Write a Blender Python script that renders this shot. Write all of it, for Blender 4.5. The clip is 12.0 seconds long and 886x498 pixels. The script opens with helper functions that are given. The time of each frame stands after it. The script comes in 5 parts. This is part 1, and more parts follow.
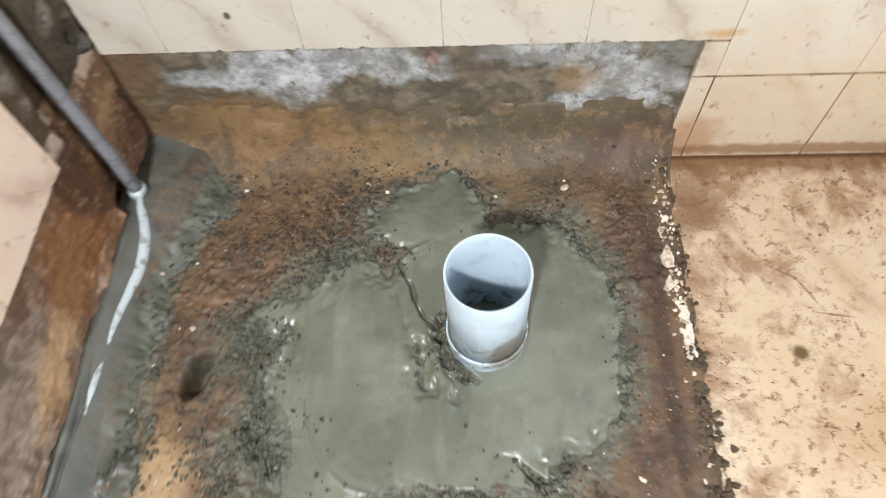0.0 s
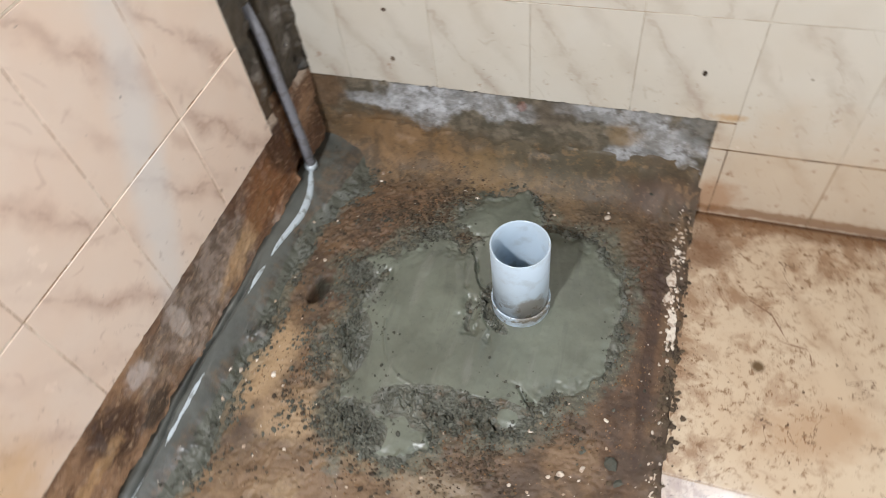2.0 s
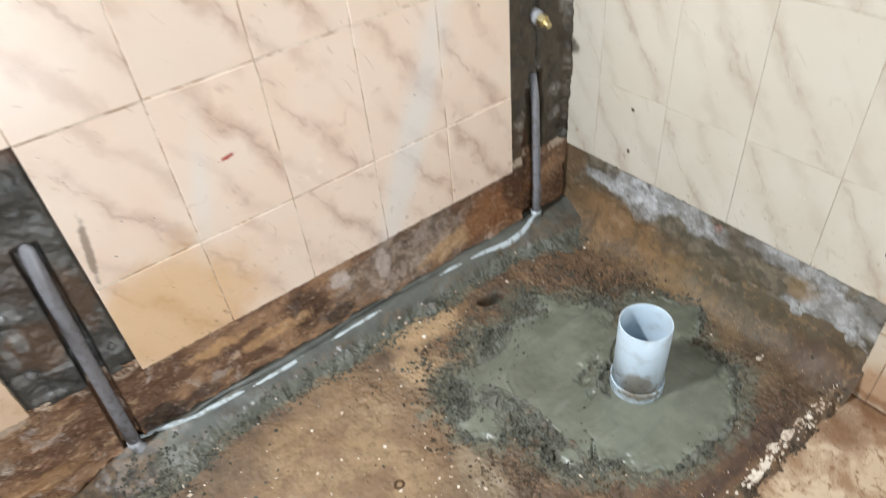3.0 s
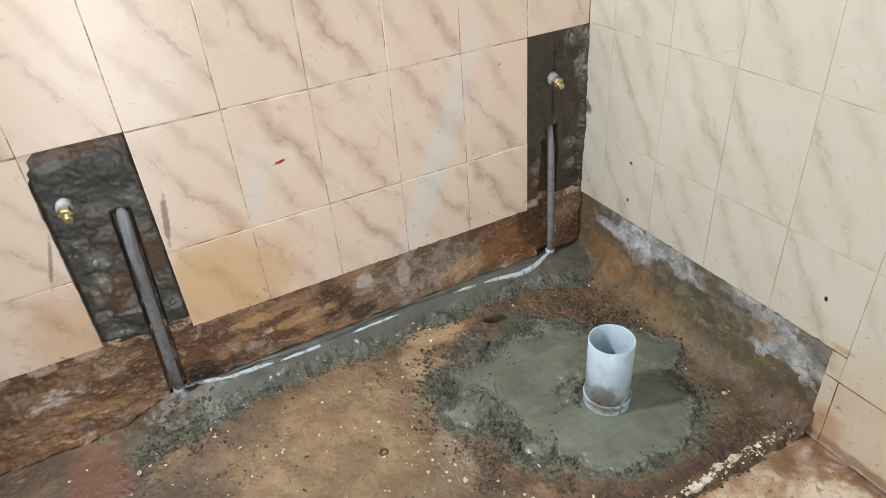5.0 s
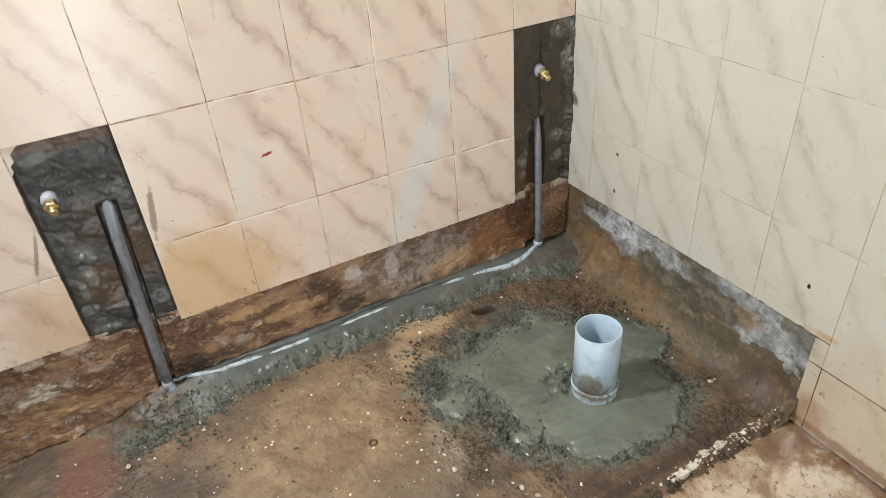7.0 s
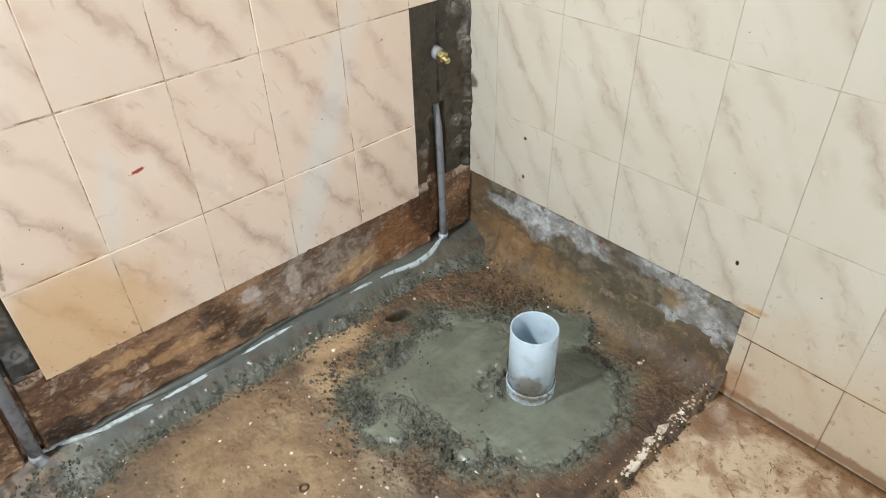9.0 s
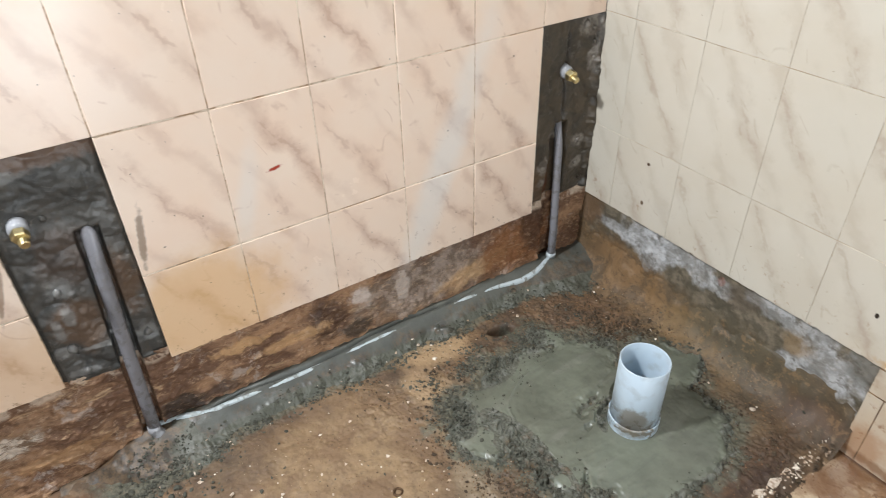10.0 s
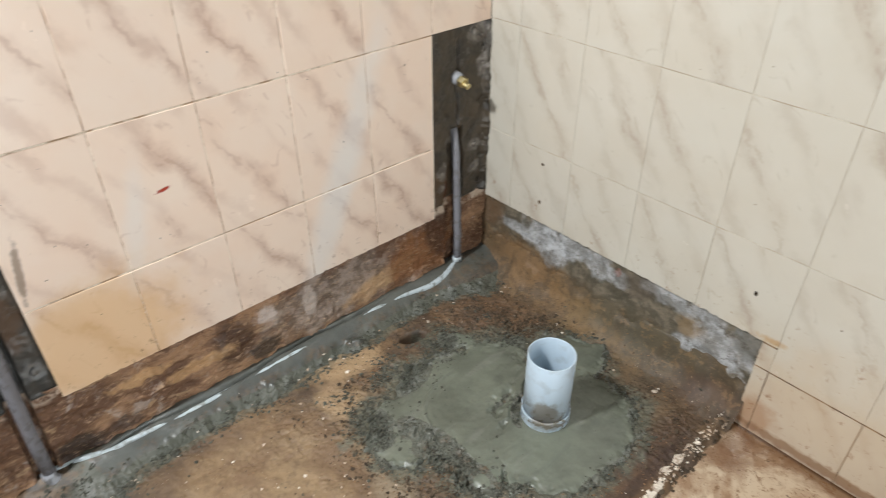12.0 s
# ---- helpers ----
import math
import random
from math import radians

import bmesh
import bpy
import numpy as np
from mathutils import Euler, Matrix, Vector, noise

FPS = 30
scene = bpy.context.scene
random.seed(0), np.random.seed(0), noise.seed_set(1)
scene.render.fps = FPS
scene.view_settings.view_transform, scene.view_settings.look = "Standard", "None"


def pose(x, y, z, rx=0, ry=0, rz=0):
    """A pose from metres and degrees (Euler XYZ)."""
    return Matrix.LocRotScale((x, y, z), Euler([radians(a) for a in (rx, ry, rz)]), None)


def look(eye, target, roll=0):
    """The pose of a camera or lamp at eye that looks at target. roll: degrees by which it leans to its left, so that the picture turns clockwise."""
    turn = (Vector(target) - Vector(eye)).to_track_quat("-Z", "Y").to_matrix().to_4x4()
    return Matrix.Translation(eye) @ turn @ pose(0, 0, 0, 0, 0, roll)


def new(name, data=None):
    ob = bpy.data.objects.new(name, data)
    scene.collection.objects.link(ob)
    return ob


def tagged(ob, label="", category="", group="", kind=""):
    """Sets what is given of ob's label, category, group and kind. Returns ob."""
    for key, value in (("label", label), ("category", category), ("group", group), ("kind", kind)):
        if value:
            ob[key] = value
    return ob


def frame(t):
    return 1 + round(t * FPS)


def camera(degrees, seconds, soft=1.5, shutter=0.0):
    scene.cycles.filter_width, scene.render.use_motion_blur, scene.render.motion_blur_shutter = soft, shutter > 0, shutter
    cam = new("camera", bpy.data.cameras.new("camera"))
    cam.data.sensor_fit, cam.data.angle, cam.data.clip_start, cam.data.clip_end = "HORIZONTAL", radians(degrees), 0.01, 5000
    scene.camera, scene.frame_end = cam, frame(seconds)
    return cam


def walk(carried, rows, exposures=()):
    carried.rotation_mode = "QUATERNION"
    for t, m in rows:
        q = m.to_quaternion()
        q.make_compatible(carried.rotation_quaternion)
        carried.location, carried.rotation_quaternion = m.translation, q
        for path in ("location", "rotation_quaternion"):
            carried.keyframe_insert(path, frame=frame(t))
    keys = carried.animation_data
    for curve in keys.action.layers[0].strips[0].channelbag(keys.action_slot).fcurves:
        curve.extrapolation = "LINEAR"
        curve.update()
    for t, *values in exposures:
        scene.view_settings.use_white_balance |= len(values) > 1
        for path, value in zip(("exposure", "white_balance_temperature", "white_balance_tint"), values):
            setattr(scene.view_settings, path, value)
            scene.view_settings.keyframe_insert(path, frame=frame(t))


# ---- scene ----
cam = camera(67.8, 12.0, soft=0.4, shutter=0.4)
PATH = [
    (0, (0.544, -0.711, 0.918), (0.443, 0.274, -0.819), -5.6),
    (0.5, (0.627, -0.918, 1.057), (0.355, 0.18, -0.593), -6.0),
    (1, (0.637, -0.998, 1.099), (0.436, 0.136, -0.536), -1.8),
    (1.5, (0.634, -1.056, 1.146), (0.347, 0.09, -0.468), -9.7),
    (2, (0.73, -1.044, 1.154), (0.22, 0.064, -0.432), -9.6),
    (2.5, (0.953, -1.052, 1.173), (0.013, -0.18, -0.363), -8.6),
    (3, (1.094, -1.175, 1.23), (-0.179, -0.329, -0.061), -6.3),
    (3.5, (1.214, -1.228, 1.264), (-0.191, -0.374, 0.125), -4.8),
    (5.3, (1.456, -1.165, 1.265), (-0.059, -0.463, 0.164), -5.1),
    (5.5, (1.457, -1.158, 1.262), (-0.058, -0.456, 0.161), -5.5),
    (6, (1.458, -1.159, 1.265), (-0.054, -0.441, 0.171), -5.5),
    (6.5, (1.464, -1.166, 1.263), (-0.041, -0.446, 0.159), -5.3),
    (8.3, (1.353, -1.212, 1.244), (-0.01, -0.318, 0.085), -2.0),
    (8.5, (1.32, -1.199, 1.245), (0.005, -0.254, 0.072), -2.0),
    (9, (1.233, -1.202, 1.239), (0.03, -0.143, 0.041), -1.7),
    (9.5, (1.199, -1.213, 1.237), (-0.056, -0.2, 0.054), -1.4),
    (10, (1.186, -1.251, 1.247), (-0.188, -0.381, 0.083), -1.6),
    (10.5, (1.204, -1.257, 1.25), (-0.195, -0.415, 0.095), -1.5),
    (11, (1.214, -1.258, 1.25), (-0.162, -0.386, 0.09), -1.2),
    (11.5, (1.214, -1.249, 1.248), (-0.141, -0.339, 0.093), -1.3),
    (12, (1.201, -1.234, 1.25), (-0.025, -0.149, 0.101), -0.4),
]
EXPOSURES = [(0.0, -0.83, 6500, 9), (0.3, -1.52, 6500, 12), (0.5, -2.0, 6500, 13), (1.0, -1.68, 6450, 16), (1.5, -1.48, 6400, 12), (2.0, -1.28, 6450, 12),
             (2.5, -1.25, 6450, 12), (3.0, -1.1, 6350, 8), (3.5, -1.25, 6400, 8), (5.5, -1.37, 6500, 7), (8.5, -1.3, 6500, 5), (9.5, -1.25, 6350, 7), (10.5, -1.25, 6450, 10), (12.0, -1.33, 6450, 8)]
walk(cam, [(t, look(eye, target, roll)) for t, eye, target, roll in PATH], EXPOSURES)
FRONT_W, SIDE_FILL_W, BACK_W = 165.0, 40.0, 14.0

# ---- world, lights ----
world = bpy.data.worlds.new("sky")
scene.world = world
world.use_nodes = True
wn = world.node_tree
sky = wn.nodes.new("ShaderNodeTexSky")
sky.sky_type, sky.sun_disc = "NISHITA", False
sky.sun_elevation, sky.sun_rotation = radians(50), radians(190)
wn.links.new(sky.outputs[0], wn.nodes["Background"].inputs[0])
wn.nodes["Background"].inputs[1].default_value = 0.12


def area(name, m, w, h, power, colour):
    la = bpy.data.lights.new(name, "AREA")
    la.shape, la.size, la.size_y, la.energy, la.color = "RECTANGLE", w, h, power, colour
    ob = new(name, la)
    ob.matrix_world = m
    return ob


# daylight in the two vents, and a side fill added for the left wall
area("front_vent_daylight", look((0.14, -1.92, 2.20), (0.56, -0.34, 0.1)), 0.15, 0.15, FRONT_W, (0.95, 0.97, 1.0))
# no door is known here; added fill that evens out the left wall
area("side_fill", look((1.86, -1.22, 0.62), (0.0, -0.35, 0.55)), 0.62, 1.1, SIDE_FILL_W, (0.93, 0.97, 1.0))
area("back_vent_daylight", look((1.40, 0.05, 1.98), (1.0, -1.0, 0.3)), 0.30, 0.30, BACK_W, (0.80, 0.90, 1.0))


# ---- materials ----
def lin(r, g, b):
    return tuple((c / 255 / 12.92) if c < 10 else ((c / 255 + 0.055) / 1.055) ** 2.4 for c in (r, g, b)) + (1.0,)


class Mat:
    """A small wrapper that builds a node material step by step."""

    def __init__(self, name, rough=0.8, metal=0.0, spec=0.5):
        self.m = bpy.data.materials.new(name)
        self.m.use_nodes = True
        self.nt = self.m.node_tree
        self.b = self.nt.nodes["Principled BSDF"]
        self.b.inputs["Roughness"].default_value = rough
        self.b.inputs["Metallic"].default_value = metal
        self.b.inputs["Specular IOR Level"].default_value = spec
        self.height = None
        geo = self.nt.nodes.new("ShaderNodeNewGeometry")
        self.pos = geo.outputs["Position"]
        self.island = geo.outputs["Random Per Island"]

    def node(self, kind, **kw):
        n = self.nt.nodes.new(kind)
        for k, v in kw.items():
            if k in n.inputs:
                if hasattr(v, "node"):
                    self.nt.links.new(v, n.inputs[k])
                else:
                    n.inputs[k].default_value = v
        return n

    def link(self, a, b):
        self.nt.links.new(a, b)

    def math(self, op, a, b=0.0, c=0.0, clamp=False):
        n = self.nt.nodes.new("ShaderNodeMath")
        n.operation, n.use_clamp = op, clamp
        for i, v in enumerate((a, b, c)):
            if hasattr(v, "node"):
                self.link(v, n.inputs[i])
            else:
                n.inputs[i].default_value = v
        return n.outputs[0]

    def noise(self, scale, detail=4.0, rough=0.55, vec=None, distort=0.0):
        n = self.node("ShaderNodeTexNoise", Scale=scale, Detail=detail, Roughness=rough, Distortion=distort)
        self.link(self.pos if vec is None else vec, n.inputs["Vector"])
        return n.outputs["Fac"]

    def step(self, v, lo, hi):
        """0 below lo, 1 above hi, smooth between (lo > hi turns it round)."""
        n = self.nt.nodes.new("ShaderNodeMapRange")
        n.interpolation_type = "SMOOTHSTEP"
        self.link(v, n.inputs[0])
        if lo < hi:
            n.inputs[1].default_value, n.inputs[2].default_value = lo, hi
        else:
            n.inputs[1].default_value, n.inputs[2].default_value = hi, lo
            n.inputs[3].default_value, n.inputs[4].default_value = 1.0, 0.0
        return n.outputs[0]

    def mix(self, fac, a, b):
        n = self.nt.nodes.new("ShaderNodeMix")
        n.data_type = "RGBA"
        for sock, v in ((n.inputs[0], fac), (n.inputs[6], a), (n.inputs[7], b)):
            if hasattr(v, "node"):
                self.link(v, sock)
            else:
                sock.default_value = v
        return n.outputs[2]

    def axis(self, i):
        n = self.nt.nodes.new("ShaderNodeSeparateXYZ")
        self.link(self.pos, n.inputs[0])
        return n.outputs[i]

    def blob(self, centre, radii, ragged=0.5, scale=30.0, edge=0.5, turn=0.0):
        """A stain with a ragged outline round a place in the room: 1 in its middle, 0 outside."""
        n = self.nt.nodes.new("ShaderNodeMapping")
        n.vector_type = "TEXTURE"
        n.inputs["Location"].default_value, n.inputs["Scale"].default_value = centre, radii
        n.inputs["Rotation"].default_value = (turn, 0, 0) if radii[0] > 0.3 and radii[1] < 0.3 else (0, 0, turn)
        self.link(self.pos, n.inputs[0])
        ln = self.nt.nodes.new("ShaderNodeVectorMath")
        ln.operation = "LENGTH"
        self.link(n.outputs[0], ln.inputs[0])
        wob = self.math("MULTIPLY_ADD", self.noise(scale, 4.0, 0.6), ragged * 2, -ragged)
        return self.step(self.math("ADD", ln.outputs["Value"], wob), 1.0 + edge / 2, 1.0 - edge / 2)

    def mask(self, name):
        """A value stored on the mesh's vertices, such as how much cement lies there."""
        n = self.nt.nodes.new("ShaderNodeAttribute")
        n.attribute_name = name
        return n.outputs["Fac"]

    def stain(self, c, where, amount, tone, ragged=0.6, scale=20.0, edge=0.6, turn=0.0):
        """The colour c with one ragged stain of another tone laid over it."""
        centre, radii = where
        return self.mix(self.math("MULTIPLY", self.blob(centre, radii, ragged, scale, edge, turn), amount), c, tone)

    def colour(self, v):
        if hasattr(v, "node"):
            self.link(v, self.b.inputs["Base Color"])
        else:
            self.b.inputs["Base Color"].default_value = v

    def rough(self, v):
        self.link(v, self.b.inputs["Roughness"])

    def bump(self, h, dist, strength=1.0):
        n = self.node("ShaderNodeBump", Strength=strength, Distance=dist, Height=h)
        if self.height is not None:
            self.link(self.height, n.inputs["Normal"])
        self.height = n.outputs[0]
        self.link(self.height, self.b.inputs["Normal"])


def marble_tile(name, base, warm, vein, rough, strength=1.0):
    """Glazed ceramic tile printed with one soft slanting marble vein and a few wisps."""
    M = Mat(name, rough=rough)
    tc = M.nt.nodes.new("ShaderNodeTexCoord")
    info = M.nt.nodes.new("ShaderNodeObjectInfo")
    rnd = info.outputs["Random"]
    off = M.nt.nodes.new("ShaderNodeVectorMath")
    off.operation = "MULTIPLY_ADD"
    M.link(rnd, off.inputs[0])
    off.inputs[1].default_value = (3.1, 1.7, 3.7)
    M.link(tc.outputs["Object"], off.inputs[2])
    sep = M.nt.nodes.new("ShaderNodeSeparateXYZ")
    M.link(tc.outputs["Object"], sep.inputs[0])
    a, b = sep.outputs[0], sep.outputs[1]
    warp = M.math("MULTIPLY_ADD", M.noise(12.0, 5.0, 0.62, off.outputs[0]), 0.10, -0.05)
    p = M.math("ADD", M.math("ADD", M.math("MULTIPLY", a, 0.832), M.math("MULTIPLY", b, 0.555)), warp)
    p = M.math("ADD", p, M.math("MULTIPLY_ADD", rnd, 0.11, -0.055))
    ap = M.math("ABSOLUTE", p)
    mp = M.nt.nodes.new("ShaderNodeMapping")
    mp.vector_type = "TEXTURE"
    mp.inputs["Rotation"].default_value = (0, 0, radians(-56))
    mp.inputs["Scale"].default_value = (2.6, 1.0, 1.0)
    M.link(off.outputs[0], mp.inputs[0])
    grainy = M.noise(44.0, 4.0, 0.6, mp.outputs[0], 0.3)
    cloud = M.step(M.noise(15.0, 3.0, 0.5, mp.outputs[0]), 0.38, 0.62)
    main = M.math("MULTIPLY", M.step(ap, 0.034, 0.0), M.math("MULTIPLY_ADD", cloud, 0.75, 0.25))
    core = M.math("MULTIPLY", M.step(ap, 0.009, 0.001), M.step(grainy, 0.44, 0.56))
    side = M.math("MULTIPLY", M.step(M.math("ABSOLUTE", M.math("SUBTRACT", ap, 0.092)), 0.030, 0.0), cloud)
    wisp = M.math("MULTIPLY", M.step(M.math("ABSOLUTE", M.math("SUBTRACT", M.noise(14.0, 1.0, 0.4, mp.outputs[0], 0.1), 0.55)), 0.016, 0.0), M.step(M.noise(22.0, 3.0, 0.6, off.outputs[0]), 0.52, 0.64))
    c = M.mix(M.math("MULTIPLY", M.noise(5.0, 3.0, 0.5), 0.9), base, warm)
    c = M.mix(M.math("MULTIPLY", M.step(M.noise(9.0, 3.0, 0.5, off.outputs[0]), 0.42, 0.66), 0.35), c, warm)
    c = M.mix(M.math("MULTIPLY", main, 0.40 * strength), c, vein)
    c = M.mix(M.math("MULTIPLY", core, 0.30 * strength), c, vein)
    c = M.mix(M.math("MULTIPLY", side, 0.26 * strength), c, vein)
    c = M.mix(M.math("MULTIPLY", wisp, 0.26 * strength), c, vein)
    return M, c


# wall tiles: two tones of the same printed tile to balance the light, with grime near the cut lower edge
def wall_tile_material(name, base, warm, vein, left):
    M, c = marble_tile(name, base, warm, vein, 0.22, 1.0 if left else 0.75)
    z = M.axis(2)
    rust, ochre, pale_tone = lin(120, 74, 40), lin(208, 164, 106), lin(232, 232, 230)
    if left:
        c = M.mix(M.math("MULTIPLY", M.blob((0, -1.09, 0.33), (1, 0.17, 0.14), 0.6, 13.0, 0.9), 0.6), c, lin(222, 178, 118))
        c = M.mix(M.math("MULTIPLY", M.blob((0, -1.43, 0.33), (1, 0.10, 0.11), 0.6, 16.0, 0.9), 0.42), c, ochre)
        c = M.mix(M.math("MULTIPLY", M.blob((0, -1.178, 0.545), (1, 0.007, 0.060), 0.8, 60.0, 0.7, -0.16), 0.65), c, lin(95, 75, 55))
        c = M.stain(c, ((0, -1.425, 0.52), (1, 0.004, 0.055)), 0.6, lin(110, 84, 60), 0.9, 60.0, 0.8, -0.30)
        # two pale, soft-edged slanting streaks across the tiles
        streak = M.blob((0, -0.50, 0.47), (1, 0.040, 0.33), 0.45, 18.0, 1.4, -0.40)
        c = M.mix(M.math("MULTIPLY", streak, 0.55), c, pale_tone)
        c = M.mix(M.math("MULTIPLY", M.blob((0, -0.97, 0.55), (1, 0.018, 0.12), 0.5, 22.0, 1.4, -0.25), 0.35), c, pale_tone)
        c = M.mix(M.blob((0, -0.899, 0.609), (1, 0.014, 0.0038), 0.9, 130.0, 0.7, 0.2), c, lin(168, 62, 44))
    else:
        # warm stain, strengthened to paint in the dimmer light at lower right
        c = M.stain(c, ((1.12, 0, 0.02), (0.36, 1, 0.24)), 0.45, lin(180, 150, 114), 0.5, 8.0, 0.9)
        c = M.stain(c, ((0.90, 0, 0.03), (0.05, 1, 0.05)), 0.55, lin(150, 102, 60), 0.8, 24.0, 1.0)
        c = M.stain(c, ((1.20, 0, 0.0), (0.50, 1, 0.014)), 0.7, lin(120, 82, 50), 0.9, 30.0, 0.8)
        c = M.mix(M.blob((0.821, 0, 0.353), (0.0042, 1, 0.0060), 0.5, 160.0, 0.5), c, lin(45, 35, 28))
        c = M.mix(M.blob((0.209, 0, 0.426), (0.0055, 1, 0.0040), 0.8, 130.0, 0.6), c, lin(70, 55, 45))
        c = M.mix(M.blob((0.209, 0, 0.311), (0.0045, 1, 0.0065), 0.8, 130.0, 0.6), c, lin(95, 80, 65))
        c = M.mix(M.blob((0.885, 0, 0.258), (0.026, 1, 0.008), 1.2, 70.0, 1.4), c, lin(176, 150, 116))
    grime = M.math("MULTIPLY", M.step(z, 0.42, 0.235), M.step(M.noise(42.0, 5.0, 0.7), 0.58, 0.70))
    c = M.mix(M.math("MULTIPLY", grime, 0.6), c, rust)
    specks = M.step(M.noise(95.0, 2.0, 0.4), 0.765, 0.79)
    c = M.mix(M.math("MULTIPLY", specks, 0.7), c, lin(80, 62, 48))
    M.colour(c)
    smear = M.noise(9.0, 4.0, 0.6)
    M.rough(M.math("MULTIPLY_ADD", smear, 0.22, 0.12))
    M.bump(M.noise(7.0, 2.0, 0.5), 0.0012, 0.25)
    return M.m


# back copy darkened, left copy brightened, to even out the light on both walls
tile_left = wall_tile_material("brightened_warm_tile", lin(243, 227, 212), lin(239, 212, 190), lin(174, 134, 112), True)
tile_back = wall_tile_material("darkened_cream_tile", lin(192, 188, 177), lin(184, 176, 161), lin(137, 116, 96), False)


def floor_tile_material():
    M, c = marble_tile("stained_floor_tile", lin(200, 184, 160), lin(180, 156, 128), lin(134, 102, 76), 0.2, 0.5)
    x, y = M.axis(0), M.axis(1)
    near_edge = M.math("MAXIMUM", M.step(x, 1.22, 0.86), M.step(y, -0.26, -0.01))
    brown = M.step(M.math("MULTIPLY_ADD", near_edge, 0.14, M.noise(11.0, 7.0, 0.74, None, 0.4)), 0.58, 0.74)
    c = M.mix(M.math("MULTIPLY", brown, 0.70), c, lin(120, 82, 48))
    c = M.mix(M.math("MULTIPLY", M.math("MULTIPLY", M.step(M.noise(60.0, 6.0, 0.75, None, 0.4), 0.54, 0.62), M.step(M.math("MULTIPLY_ADD", near_edge, 0.16, M.noise(9.0, 4.0, 0.6)), 0.44, 0.62)), 0.75), c, lin(108, 74, 44))
    spk = M.math("MULTIPLY", M.step(M.noise(105.0, 6.0, 0.72), 0.61, 0.67), M.step(M.noise(14.0, 4.0, 0.6), 0.38, 0.54))
    c = M.mix(M.math("MULTIPLY", spk, 0.7), c, lin(74, 50, 32))
    c = M.mix(M.math("MULTIPLY", M.step(M.math("MULTIPLY_ADD", M.noise(28.0, 6.0, 0.7), 0.09, y), -0.015, 0.03), 0.8), c, lin(112, 78, 48))
    c = M.mix(M.math("MULTIPLY", M.step(y, -0.014, -0.004), 0.8), c, lin(70, 46, 30))
    c = M.mix(M.blob((1.014, -0.361, 0), (0.011, 0.011, 1), 0.3, 120.0, 0.9), c, lin(95, 75, 50))
    # hairline crack with brown dirt in it
    for cx, cy, ln, tn in ((1.020, -0.230, 0.024, -0.52), (1.048, -0.262, 0.024, -1.09), (1.084, -0.302, 0.023, -0.16), (1.105, -0.322, 0.014, -1.45)):
        c = M.mix(M.math("MULTIPLY", M.blob((cx, cy, 0), (ln * 1.15, 0.0015, 1), 1.3, 95.0, 0.9, tn), 0.7), c, lin(104, 68, 44))
    c = M.mix(M.math("MULTIPLY", M.blob((1.12, -0.47, 0), (0.10, 0.045, 1), 0.9, 30.0, 1.2, 0.3), 0.40), c, lin(150, 108, 68))
    c = M.mix(M.math("MULTIPLY", M.blob((0.905, -0.09, 0), (0.05, 0.06, 1), 0.7, 30.0, 0.9), 0.6), c, lin(104, 68, 42))
    # dark ragged cracks and clotted specks in the glaze
    line = M.step(M.math("ABSOLUTE", M.math("SUBTRACT", M.noise(10.0, 5.0, 0.62, None, 0.5), 0.5)), 0.010, 0.003)
    c = M.mix(M.math("MULTIPLY", M.math("MULTIPLY", line, M.step(M.noise(8.0, 3.0, 0.5), 0.55, 0.64)), 0.8), c, lin(84, 58, 38))
    c = M.mix(M.math("MULTIPLY", M.step(M.noise(70.0, 2.0, 0.5), 0.70, 0.73), 0.85), c, lin(72, 50, 34))
    grey = M.math("MULTIPLY", M.math("MULTIPLY", M.step(x, 1.060, 1.068), M.step(y, -0.604, -0.610)), 0.55)
    c = M.mix(grey, c, lin(138, 124, 120))
    # bluish white painted on, adding to the window glare over this tile
    pale = M.math("MULTIPLY", M.math("MULTIPLY", M.step(x, 1.068, 1.060), M.step(y, -0.600, -0.612)), 0.30)
    c = M.mix(pale, c, lin(222, 222, 228))
    M.colour(c)
    M.rough(M.math("MULTIPLY_ADD", M.math("MULTIPLY", brown, M.step(y, -0.66, -0.58)), 0.35, M.math("MULTIPLY_ADD", M.noise(20.0, 4.0, 0.6), 0.10, 0.03)))
    M.bump(M.noise(55.0, 4.0, 0.6), 0.0015, 0.3)
    return M.m


floor_tile_mat = floor_tile_material()


def dirt_material():
    M = Mat("dirty_joint", 0.9)
    M.colour(M.mix(M.noise(25.0, 4.0), lin(192, 168, 138), lin(150, 118, 88)))
    return M.m


dirty_joint = dirt_material()


def grout_material(name, light, dark):
    M = Mat(name, 0.9)
    M.colour(M.mix(M.step(M.noise(16.0, 5.0, 0.7), 0.42, 0.58), light, dark))
    M.bump(M.noise(300.0, 3.0), 0.001, 0.5)
    return M.m


grout = grout_material("cream_grout", lin(238, 224, 206), lin(176, 146, 116))
grout_dark = grout_material("dirt_filled_joint", lin(150, 124, 94), lin(96, 74, 54))
grout_dull = grout_material("dull_grout", lin(190, 182, 166), lin(158, 142, 120))


